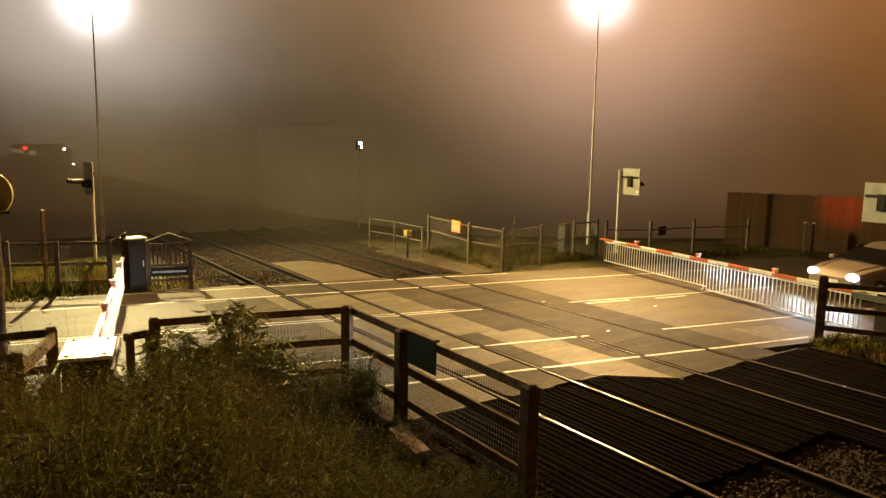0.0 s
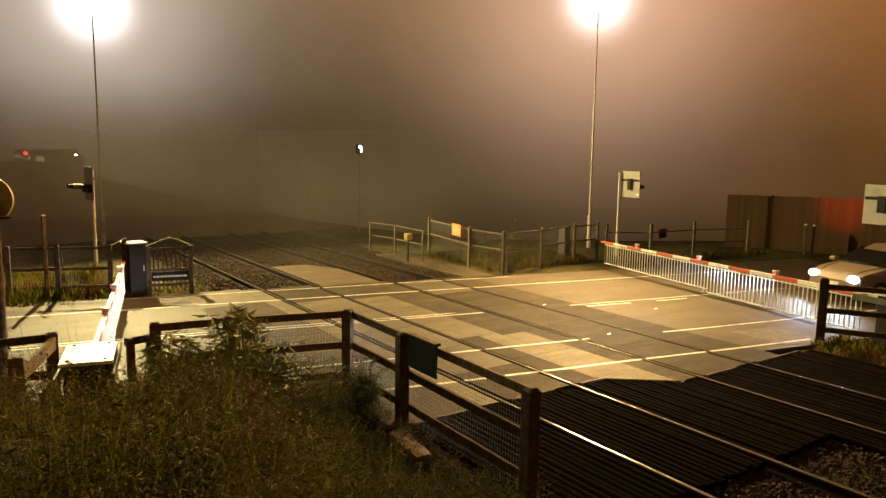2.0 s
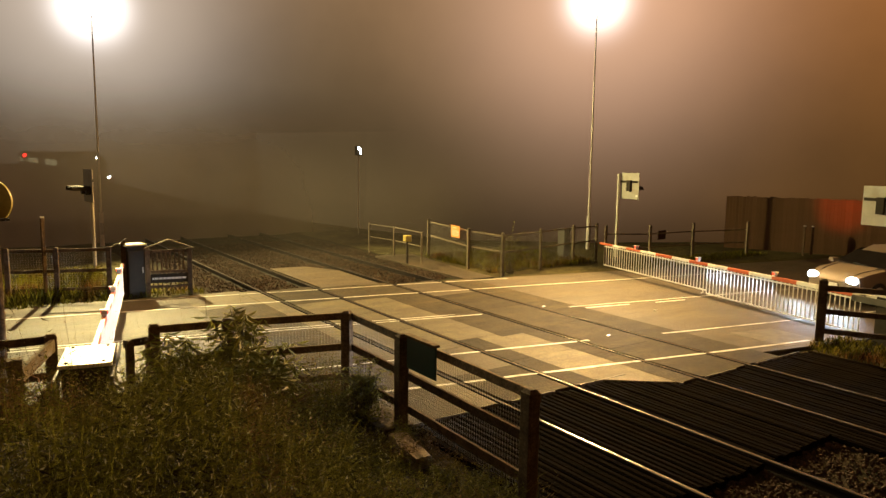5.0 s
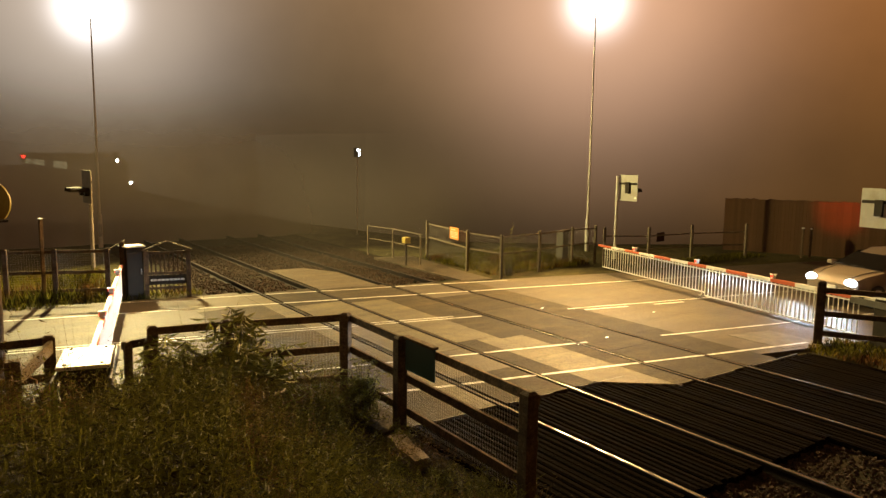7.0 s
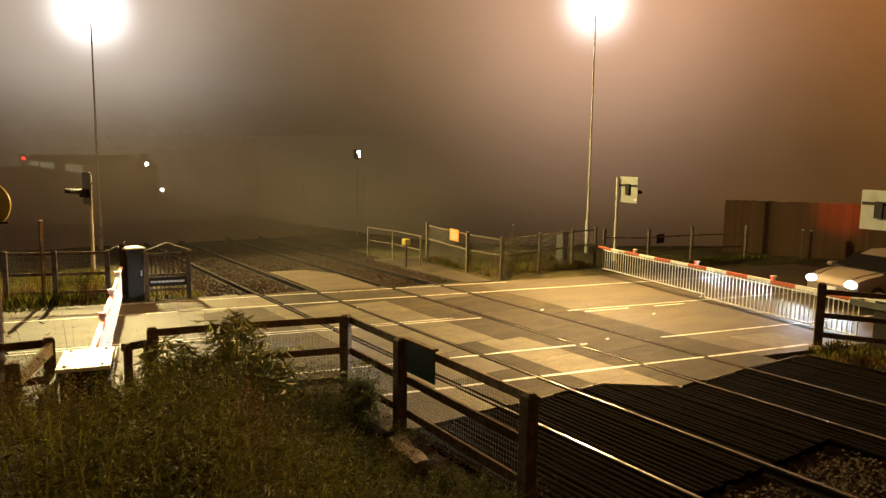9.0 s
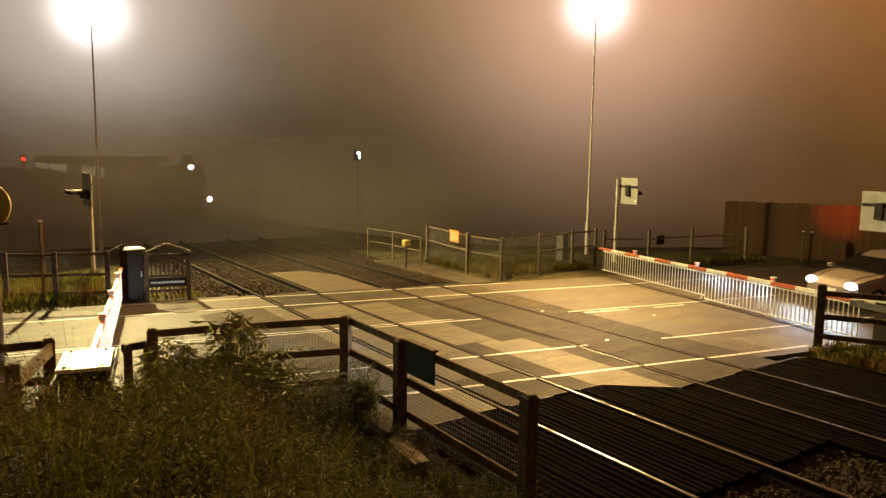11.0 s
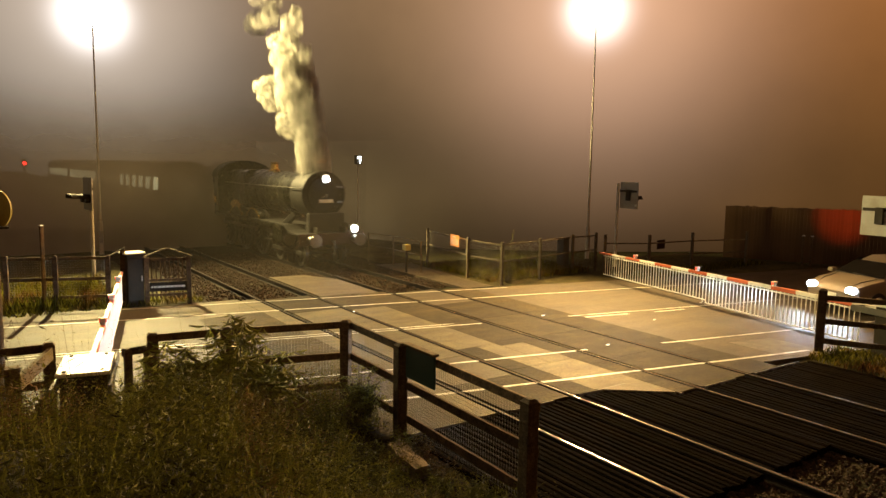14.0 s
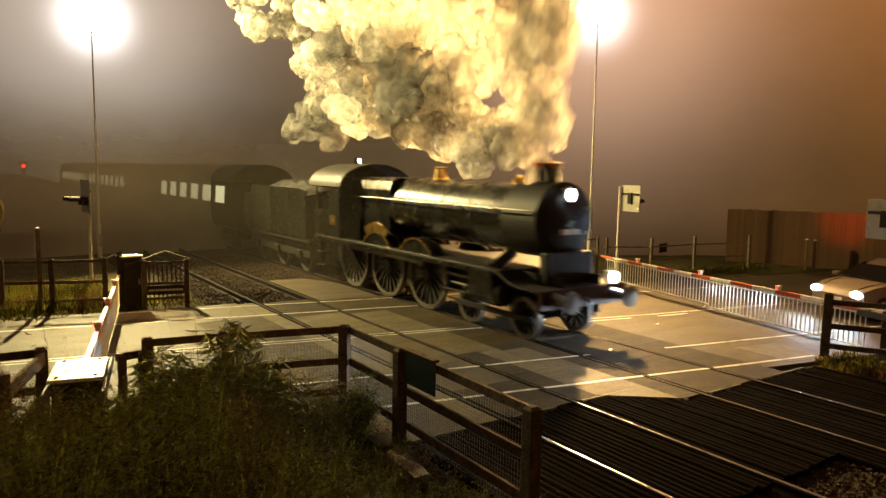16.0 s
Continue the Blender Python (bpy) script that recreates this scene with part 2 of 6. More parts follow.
BRASS = material("polished_brass", (0.80, 0.56, 0.18), 0.25, metal=1.0, vary=0.1, scale=5, bump=0.02)
COPPER = material("polished_copper", (0.78, 0.36, 0.16), 0.28, metal=1.0, vary=0.1, scale=5, bump=0.02)
BRIGHT_STEEL = material("bright_steel", (0.22, 0.21, 0.19), 0.35, metal=1.0, vary=0.15, scale=7, bump=0.03)
WHEEL_RIM = material("pale_worn_tyre_steel", (0.20, 0.19, 0.17), 0.35, metal=0.8, vary=0.15, scale=7, bump=0.03)
COAL = material("coal", (0.009, 0.0085, 0.008), 0.7, vary=0.3, scale=8, bump=0.4, spec=0.2)
COACH_PAINT = material("maroon_coach_paint", (0.014, 0.007, 0.005), 0.6, spec=0.12, vary=0.15, scale=2, bump=0.02)
COACH_ROOF = material("grey_coach_roof", (0.06, 0.056, 0.048), 0.8, spec=0.15, vary=0.2, scale=2, bump=0.05)
CAR_PAINT = material("beige_car_paint", (0.20, 0.155, 0.11), 0.48, metal=0.05, vary=0.06, scale=3, bump=0.0, spec=0.35)
CAR_BLACK = material("black_car_trim", (0.016, 0.016, 0.016), 0.4, vary=0.2, scale=5, bump=0.02)
TYRE = material("tyre_rubber", (0.02, 0.02, 0.02), 0.85, vary=0.2, scale=9, bump=0.1)
BOARDS = material("plain_brown_boards", (0.085, 0.048, 0.025), 0.9, vary=0.06, scale=1.5, fine=9, bump=0.05, island=-0.14, spec=0.1)


def glass(name):
    m = bpy.data.materials.new(name)
    m.use_nodes = True
    b = m.node_tree.nodes["Principled BSDF"]
    b.inputs["Base Color"].default_value = (0.012, 0.012, 0.011, 1)
    b.inputs["Roughness"].default_value, b.inputs["Metallic"].default_value = 0.06, 0.0
    b.inputs["Specular IOR Level"].default_value = 0.35
    return m


GLASS_DARK = glass("dark_glass")


def smoke_material(name, thin, thick, passing, tone_from=0.9, tone_to=1.0):
    m = bpy.data.materials.new(name)
    m.use_nodes = True
    nt = m.node_tree
    nt.nodes.clear()
    out = nt.nodes.new("ShaderNodeOutputMaterial")
    tc = nt.nodes.new("ShaderNodeTexCoord")
    n = nt.nodes.new("ShaderNodeTexNoise")
    n.inputs["Scale"].default_value, n.inputs["Detail"].default_value, n.inputs["Roughness"].default_value = 1.9, 6, 0.55
    nt.links.new(tc.outputs["Object"], n.inputs["Vector"])
    r = nt.nodes.new("ShaderNodeValToRGB")
    r.color_ramp.elements[0].position, r.color_ramp.elements[0].color = 0.3, (0.90, 0.885, 0.82, 1)
    r.color_ramp.elements[1].position, r.color_ramp.elements[1].color = 0.65, (0.97, 0.96, 0.91, 1)
    nt.links.new(n.outputs["Fac"], r.inputs[0])
    info = nt.nodes.new("ShaderNodeObjectInfo")
    # random tone for each puff; the dimmed and thin copies sit darker throughout
    sooty = nt.nodes.new("ShaderNodeMapRange")
    sooty.inputs["To Min"].default_value, sooty.inputs["To Max"].default_value = tone_from, tone_to
    nt.links.new(info.outputs["Random"], sooty.inputs["Value"])
    tone = nt.nodes.new("ShaderNodeHueSaturation")
    nt.links.new(sooty.outputs[0], tone.inputs["Value"])
    nt.links.new(r.outputs[0], tone.inputs["Color"])
    bp = nt.nodes.new("ShaderNodeBump")
    bp.inputs["Strength"].default_value, bp.inputs["Distance"].default_value = 0.3, 0.12
    nt.links.new(n.outputs["Fac"], bp.inputs["Height"])
    lit = nt.nodes.new("ShaderNodeBsdfDiffuse")
    through_light = nt.nodes.new("ShaderNodeBsdfTranslucent")
    mx = nt.nodes.new("ShaderNodeMixShader")
    mx.inputs[0].default_value = passing
    for n2 in (lit, through_light):
        nt.links.new(tone.outputs[0], n2.inputs["Color"])
        nt.links.new(bp.outputs[0], n2.inputs["Normal"])
    nt.links.new(lit.outputs[0], mx.inputs[1])
    nt.links.new(through_light.outputs[0], mx.inputs[2])
    tr = nt.nodes.new("ShaderNodeBsdfTransparent")
    hole = nt.nodes.new("ShaderNodeMapRange")
    hole.inputs["From Min"].default_value, hole.inputs["From Max"].default_value = 0.30, 0.62
    hole.inputs["To Min"].default_value, hole.inputs["To Max"].default_value = thin, thick
    nt.links.new(n.outputs["Fac"], hole.inputs["Value"])
    mt = nt.nodes.new("ShaderNodeMixShader")
    nt.links.new(hole.outputs[0], mt.inputs[0])
    nt.links.new(tr.outputs[0], mt.inputs[1])
    nt.links.new(mx.outputs[0], mt.inputs[2])
    nt.links.new(mt.outputs[0], out.inputs[0])
    return m


SMOKE = smoke_material("steam_and_smoke", 0.10, 0.75, 0.75)
# darker copy: early puffs are dimmed by colour, not by the lamps
SMOKE_DIM = smoke_material("dimmed_smoke", 0.10, 0.8, 0.55, 0.55, 0.75)
# more see-through copy so the late column glows from the lamp behind
SMOKE_FRESH = smoke_material("late_see_through_smoke", 0.15, 0.65, 0.8)
SMOKE_THIN = smoke_material("thin_smoke", 0.03, 0.35, 0.5, 0.4, 0.6)


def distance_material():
    m = bpy.data.materials.new("glowing_distance")
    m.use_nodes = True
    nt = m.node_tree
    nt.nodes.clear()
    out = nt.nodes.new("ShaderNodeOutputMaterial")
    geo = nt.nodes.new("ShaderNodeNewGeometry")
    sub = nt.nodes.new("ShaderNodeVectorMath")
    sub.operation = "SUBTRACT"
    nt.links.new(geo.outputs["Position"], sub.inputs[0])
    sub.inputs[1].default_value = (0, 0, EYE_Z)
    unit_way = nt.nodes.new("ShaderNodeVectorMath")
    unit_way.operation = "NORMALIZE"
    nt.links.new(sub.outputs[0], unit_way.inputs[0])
    # the wall glows with the painted haze and hides where the dark ground ends
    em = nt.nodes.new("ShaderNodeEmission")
    nt.links.new(painted_sky_glow(nt, unit_way.outputs[0]), em.inputs["Color"])
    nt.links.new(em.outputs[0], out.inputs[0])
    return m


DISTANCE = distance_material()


def mist_material(name, most):
    """Veil sheet standing for haze: lets light through, scatters the rest and thins out towards its rim."""
    m = bpy.data.materials.new(name)
    m.use_nodes = True
    nt = m.node_tree
    nt.nodes.clear()
    out = nt.nodes.new("ShaderNodeOutputMaterial")
    tc = nt.nodes.new("ShaderNodeTexCoord")
    sep = nt.nodes.new("ShaderNodeSeparateXYZ")
    nt.links.new(tc.outputs["Generated"], sep.inputs[0])

    def fade(value, a, b):
        f = nt.nodes.new("ShaderNodeMapRange")
        f.interpolation_type = "SMOOTHSTEP"
        f.inputs["From Min"].default_value, f.inputs["From Max"].default_value = a, b
        nt.links.new(value, f.inputs["Value"])
        return f.outputs[0]

    def times(a, b):
        n = nt.nodes.new("ShaderNodeMath")
        n.operation = "MULTIPLY"
        nt.links.new(a, n.inputs[0])
        if isinstance(b, float):
            n.inputs[1].default_value = b
        else:
            nt.links.new(b, n.inputs[1])
        return n.outputs[0]

    n1 = nt.nodes.new("ShaderNodeTexNoise")
    n1.inputs["Scale"].default_value, n1.inputs["Detail"].default_value = 0.35, 4
    nt.links.new(tc.outputs["Object"], n1.inputs["Vector"])
    drift = nt.nodes.new("ShaderNodeMapRange")
    drift.inputs["From Min"].default_value, drift.inputs["From Max"].default_value = 0.3, 0.7
    drift.inputs["To Min"].default_value, drift.inputs["To Max"].default_value = 0.8, 1.1
    nt.links.new(n1.outputs["Fac"], drift.inputs["Value"])
    thick = times(times(fade(sep.outputs["X"], 0.0, 0.28), fade(sep.outputs["X"], 1.0, 0.72)), fade(sep.outputs["Z"], 1.0, 0.35))
    thick = times(times(thick, drift.outputs[0]), most)
    lit = nt.nodes.new("ShaderNodeBsdfDiffuse")
    passing = nt.nodes.new("ShaderNodeBsdfTranslucent")
    for n in (lit, passing):
        n.inputs["Color"].default_value = (*MIST_TINT, 1)
    both = nt.nodes.new("ShaderNodeMixShader")
    nt.links.new(lit.outputs[0], both.inputs[1])
    nt.links.new(passing.outputs[0], both.inputs[2])
    clear = nt.nodes.new("ShaderNodeBsdfTransparent")
    mx = nt.nodes.new("ShaderNodeMixShader")
    nt.links.new(thick, mx.inputs[0])
    nt.links.new(clear.outputs[0], mx.inputs[1])
    nt.links.new(both.outputs[0], mx.inputs[2])
    nt.links.new(mx.outputs[0], out.inputs[0])
    return m


MIST_TINT = (0.56, 0.50, 0.39)
MIST_DENSE = mist_material("mist_veil", 0.62)
MIST_FAINT = mist_material("faint_mist_veil", 0.024)


# mesh tools
def box(bm, x0, x1, y0, y1, z0, z1, m=None, bevel=0.0):
    made = bmesh.ops.create_cube(bm, size=1.0)["verts"]
    t = Matrix.Translation(((x0 + x1) / 2, (y0 + y1) / 2, (z0 + z1) / 2)) @ Matrix.Diagonal((x1 - x0, y1 - y0, z1 - z0, 1))
    bmesh.ops.transform(bm, matrix=(m @ t) if m else t, verts=made)
    if bevel:
        edges = list({e for v in made for e in v.link_edges})
        bmesh.ops.bevel(bm, geom=edges, offset=bevel, segments=2, affect="EDGES", profile=0.5)


def frame_between(p0, p1, up=(0, 0, 1)):
    """Local x runs from p0 to p1."""
    p0, p1 = Vector(p0), Vector(p1)
    x = (p1 - p0).normalized()
    y = Vector(up).cross(x)
    if y.length < 1e-4:
        y = Vector((0, 1, 0))
    y.normalize()
    z = x.cross(y)
    m = Matrix((x, y, z)).transposed().to_4x4()
    m.translation = p0
    return m, (p1 - p0).length


def beam(bm, p0, p1, wide, high, bevel=0.006, up=(0, 0, 1)):
    m, n = frame_between(p0, p1, up)
    box(bm, 0, n, -wide / 2, wide / 2, -high / 2, high / 2, m, bevel)


def tube(bm, p0, p1, r0, r1=None, seg=12, caps=True):
    r1 = r0 if r1 is None else r1
    m, n = frame_between(p0, p1)
    made = bmesh.ops.create_cone(bm, cap_ends=caps, segments=seg, radius1=r0, radius2=r1, depth=n)["verts"]
    bmesh.ops.transform(bm, matrix=m @ pose(n / 2, 0, 0, 0, 90, 0), verts=made)


def lathe(bm, profile, m, seg=28):
    """Turns (distance along z, radius) rows round local z."""
    rings = []
    for z, r in profile:
        rings.append([bm.verts.new(m @ Vector((r * math.cos(2 * math.pi * i / seg), r * math.sin(2 * math.pi * i / seg), z))) for i in range(seg)])
    for a, b in zip(rings, rings[1:]):
        for i in range(seg):
            j = (i + 1) % seg
            bm.faces.new((a[i], a[j], b[j], b[i]))
    if profile[0][1] > 0.001:
        bm.faces.new(rings[0][::-1])
    if profile[-1][1] > 0.001:
        bm.faces.new(rings[-1])


def prism(bm, outline, lo, hi, axis="y"):
    """Extrudes an outline of (a, b) pairs: along y the pairs are x, z; along x they are y, z; along z they are x, y."""
    def place(a, b, c):
        return {"y": (a, c, b), "x": (c, a, b), "z": (a, b, c)}[axis]
    v0 = [bm.verts.new(place(a, b, lo)) for a, b in outline]
    v1 = [bm.verts.new(place(a, b, hi)) for a, b in outline]
    n = len(outline)
    bm.faces.new(v0)
    bm.faces.new(v1[::-1])
    for i in range(n):
        bm.faces.new((v0[i], v0[(i + 1) % n], v1[(i + 1) % n], v1[i]))


def mesh_of(name, bm, mat, smooth=False):
    bmesh.ops.recalc_face_normals(bm, faces=bm.faces[:])
    me = bpy.data.meshes.new(name)
    bm.to_mesh(me)
    bm.free()
    for m in (mat if isinstance(mat, (list, tuple)) else [mat]):
        me.materials.append(m)
    if smooth:
        me.polygons.foreach_set("use_smooth", [True] * len(me.polygons))
        me.set_sharp_from_angle(angle=radians(35))
    return me


def part(name, bm, mat, parent, label="", smooth=False):
    ob = new(name, mesh_of(name, bm, mat, smooth))
    ob.parent = parent
    return tagged(ob, label)


def thing(name, at, label, category, group="", turn=0.0):
    ob = new(name)
    ob.matrix_basis = pose(*at, 0, 0, turn)
    ob.empty_display_size = 0.2
    return tagged(ob, label, category, group)


def structure(name, bm, mat, label, category, smooth=False, kind="structure"):
    return tagged(new(name, mesh_of(name, bm, mat, smooth)), label, category, kind=kind)


SKEW = 0.21
RAIL_Y = (6.70, 8.205, 10.377, 11.882)
TRACK_Y = (7.4525, 11.13)


def road_x(c, y):
    """The x at y of a line along the road that stands at c where y is 10."""
    return c + SKEW * (y - 10)


def smooth_step(a, b, v):
    t = max(0.0, min(1.0, (v - a) / (b - a)))
    return t * t * (3 - 2 * t)


def ground_z(x, y):
    """Flat trackbed, a bank that rises towards the camera, slightly uneven elsewhere."""
    bed = smooth_step(5.2, 5.9, y) * (1 - smooth_step(13.0, 13.8, y))
    z = -0.07 - 0.07 * bed
    inside = min(x + 9.7, 4.75 - y)
    z += 1.9 * smooth_step(0.2, 4.8, inside) * (1 - 0.0)
    z += 0.03 * noise.noise((x * 0.7, y * 0.7, 0)) * (1 - bed)
    return z


# ground, road, tracks
def build_ground():
    xs = sorted({*np.arange(-34, 12.01, 0.5).tolist(), *np.linspace(-400, -40, 19).tolist(), *np.linspace(16, 400, 13).tolist()})
    ys = sorted({*np.arange(-6, 34.01, 0.4).tolist(), *np.linspace(-400, -12, 13).tolist(), *np.linspace(40, 500, 15).tolist()})
    verts = [(x, y, ground_z(x, y)) for y in ys for x in xs]
    n = len(xs)
    faces = [(j * n + i, j * n + i + 1, (j + 1) * n + i + 1, (j + 1) * n + i) for j in range(len(ys) - 1) for i in range(n - 1)]
    me = bpy.data.meshes.new("ground")
    me.from_pydata(verts, [], faces)
    me.polygons.foreach_set("use_smooth", [True] * len(faces))
    me.materials.append(SOIL)
    me.materials.append(ROUGH_GRASS)
    # ground off bank and trackbed takes rough grass, lifted to stand for haze
    for f in me.polygons:
        x, y, _z = f.center
        if (y < 5.0 or y > 13.6 or x < -40) and not (x > -10.2 and y < 5.0):
            f.material_index = 1
    tagged(new("ground", me), "dark damp soil and rough grass around the crossing", "ground", kind="structure")


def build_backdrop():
    """A glowing wall close behind the place, painted as misty distance: it opens where the railway runs away."""
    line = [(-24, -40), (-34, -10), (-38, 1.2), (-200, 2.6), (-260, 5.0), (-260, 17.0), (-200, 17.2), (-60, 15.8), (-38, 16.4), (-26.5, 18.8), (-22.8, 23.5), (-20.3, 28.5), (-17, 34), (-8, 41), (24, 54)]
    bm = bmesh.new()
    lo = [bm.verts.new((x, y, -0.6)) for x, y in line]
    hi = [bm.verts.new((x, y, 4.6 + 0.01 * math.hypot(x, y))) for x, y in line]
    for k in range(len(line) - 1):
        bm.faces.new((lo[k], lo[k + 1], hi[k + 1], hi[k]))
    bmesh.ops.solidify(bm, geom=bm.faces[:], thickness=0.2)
    structure("backdrop", bm, DISTANCE, "glowing wall painted as dim misty distance beyond the crossing", "backdrop")


def build_mist():
    """Mist sheets added to veil the train and lift the dark ground; local x runs along a bank."""
    banks = [((-32.6, -12.0), (-32.8, 20.0), 7.6, MIST_DENSE), ((-44.0, -12.0), (-45.0, 29.0), 9.0, MIST_DENSE), ((-25.6, -9.0), (-26.0, 19.0), 7.0, MIST_FAINT), ((-21.3, 3.6), (-21.6, 17.5), 5.0, MIST_FAINT), ((-18.9, 6.6), (-19.1, 14.2), 5.2, MIST_FAINT)]
    for k, (a, b, tall, mist) in enumerate(banks):
        m, n = frame_between((*a, -0.3), (*b, -0.3))
        cols, rows = 40, 10
        verts = []
        for j in range(rows + 1):
            for i in range(cols + 1):
                x, z = n * i / cols, tall * j / rows
                verts.append((x, 0.7 * noise.noise((x * 0.16, z * 0.2, 9 + k)), z))
        faces = [(j * (cols + 1) + i, j * (cols + 1) + i + 1, (j + 1) * (cols + 1) + i + 1, (j + 1) * (cols + 1) + i) for j in range(rows) for i in range(cols)]
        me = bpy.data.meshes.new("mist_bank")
        me.from_pydata(verts, [], faces)
        me.polygons.foreach_set("use_smooth", [True] * len(faces))
        me.materials.append(mist)
        ob = new("mist_bank", me)
        ob.matrix_basis = m
        tagged(ob, "still sheet added as a mist veil behind the crossing", "mist", "mist banks", "stuff")


def strip(bm, c0, c1, y0, y1, z0, z1, step=3.0):
    """A slab along the road between the lines c0 and c1."""
    k = max(1, int((y1 - y0) / step))
    prism(bm, [(road_x(c0, y0), y0), (road_x(c1, y0), y0), (road_x(c1, y1), y1), (road_x(c0, y1), y1)], z0, z1, "z")


def build_road():
    bm = bmesh.new()
    strip(bm, -17.75, -8.15, -60, 4.6, -0.3, -0.004)
    strip(bm, -17.75, -8.15, 12.9, 44, -0.3, -0.004)
    structure("road", bm, ASPHALT, "worn damp asphalt road leading over the railway", "road")
    bm = bmesh.new()
    strip(bm, -9.6, -8.3, 13.7, 14.9, -0.01, 0.0)
    structure("road_patch", bm, ASPHALT_LIGHT, "paler patch in the road surface", "road patch")
    # crossing deck: panels between and beside the rails
    deck = new("crossing_deck")
    tagged(deck, "asphalt and rubber panel deck of the level crossing", "crossing deck", kind="structure")
    rng = random.Random(4)
    d, p, m = PANEL_DARK, PANEL_PALE, ASPHALT
    near, far = -8.05, -7.2
    bands = [
        # the panel at -18.9 is pale to stand for lamplight there
        (4.6, 6.2, [(-18.9, -16.9, p), (-16.9, -14.2, d), (-14.2, -11.4, d), (-11.4, near, d)]),
        (6.2, 6.63, [(-18.7, -15.6, p), (-15.6, -12.2, p), (-12.2, near, p)]),
        (6.81, 8.13, [(-18.5, -16.4, d), (-16.4, -14.6, p), (-14.6, -12.8, p), (-12.8, -11.0, p), (-11.0, -9.5, m), (-9.5, near, d)]),
        (8.275, 9.27, [(-18.2, -16.1, d), (-16.1, -13.7, p), (-13.7, -11.4, p)]),
        (8.275, 8.76, [(-11.4, -9.7, d), (-9.7, near, d)]),
        (8.76, 9.27, [(-11.4, -9.7, p)]),
        (9.27, 10.31, [(-18.0, -16.0, d), (-16.0, -13.6, d), (-13.6, -11.2, d)]),
        (9.27, 9.86, [(-11.2, -9.7, p)]),
        (9.86, 10.31, [(-11.2, -9.2, d), (-9.2, far, d)]),
        (10.49, 11.81, [(-17.6, -15.5, m), (-15.5, -13.5, d), (-13.5, -11.4, d), (-11.4, -9.3, d), (-9.3, far, d)]),
        (11.955, 12.9, [(-17.4, -15.0, d), (-15.0, -12.6, d), (-12.6, -10.0, d), (-10.0, far, d)]),
    ]
    for y0, y1, row in bands:
        for x0, x1, mat in row:
            bm = bmesh.new()
            box(bm, x0 + 0.005, x1 - 0.005, y0 + 0.003, y1 - 0.003, -0.28, -0.004 + rng.uniform(-0.003, 0.002), None, 0.006)
            part("deck_panel", bm, mat, deck)
    bm = bmesh.new()
    prism(bm, [(-9.695, 8.763), (-8.1, 8.763), (-7.25, 9.857), (-9.695, 9.857)], -0.28, -0.005, "z")
    part("deck_panel", bm, p, deck)
    bm = bmesh.new()
    prism(bm, [(-22.3, 8.42), (-18.3, 8.42), (-18.05, 10.2), (-20.9, 10.22), (-22.2, 9.6)], -0.28, -0.03, "z")
    part("cess_slab", bm, m, deck, "pale worn concrete slab between the tracks")
    bm = bmesh.new()
    prism(bm, [(-23.4, 13.0), (-17.4, 12.95), (-17.3, 13.95), (-19.0, 14.05), (-23.2, 14.5)], -0.28, -0.045, "z")
    structure("footpath", bm, ASPHALT, "narrow pale footpath beside the far track", "footpath")


def build_markings():
    def marking(c, y0, y1, width, label):
        bm = bmesh.new()
        pts = []
        for y in np.linspace(y0, y1, max(2, int((y1 - y0) / 0.5) + 1)):
            w = width / 2 * (0.60 + 0.22 * noise.noise((c, y * 3, 2)))
            pts.append((road_x(c, y) + 0.03 * noise.noise((c, y * 0.7, 5)), y, w))
        for a, b in zip(pts, pts[1:]):
            vs = [bm.verts.new((a[0] - a[2], a[1], 0.003)), bm.verts.new((a[0] + a[2], a[1], 0.003)), bm.verts.new((b[0] + b[2], b[1], 0.003)), bm.verts.new((b[0] - b[2], b[1], 0.003))]
            bm.faces.new(vs)
        bmesh.ops.remove_doubles(bm, verts=bm.verts, dist=0.002)
        tagged(new("road_marking", mesh_of("road_marking", bm, ROAD_PAINT)), label, "road marking", "road markings", "structure")
    gaps = [(y - 0.06, y + 0.06) for y in RAIL_Y]
    def broken(c, y0, y1, width, label):
        y = y0
        for a, b in gaps:
            if a > y0 and b < y1:
                marking(c, y, a, width, label)
                y = b
        marking(c, y, y1, width, label)
    broken(-8.48, 5.0, 14.6, 0.13, "worn white edge line of the footway")
    broken(-10.12, 2.0, 10.6, 0.12, "worn white carriageway edge line")
    marking(-10.05, 12.4, 24.0, 0.11, "worn white carriageway edge line")
    broken(-16.2, -6.0, 22.0, 0.12, "worn white carriageway edge line")
    broken(-17.55, 3.0, 14.0, 0.10, "worn white edge line of the footway")
    broken(-13.12, -4.0, 10.2, 0.09, "worn white centre line")
    broken(-13.3, -4.0, 9.6, 0.09, "worn white centre line")
    marking(-13.15, 12.6, 26.0, 0.10, "worn white centre line")
    marking(-12.9, 12.9, 14.2, 0.12, "short white lane mark")
    marking(-12.9, 15.0, 16.0, 0.12, "short white lane mark")


RAIL_OUTLINE = [(-0.07, -0.16), (0.07, -0.16), (0.07, -0.145), (0.012, -0.125), (0.012, -0.045), (0.034, -0.03), (0.034, 0.0), (-0.034, 0.0), (-0.034, -0.03), (-0.012, -0.045), (-0.012, -0.125), (-0.07, -0.145)]


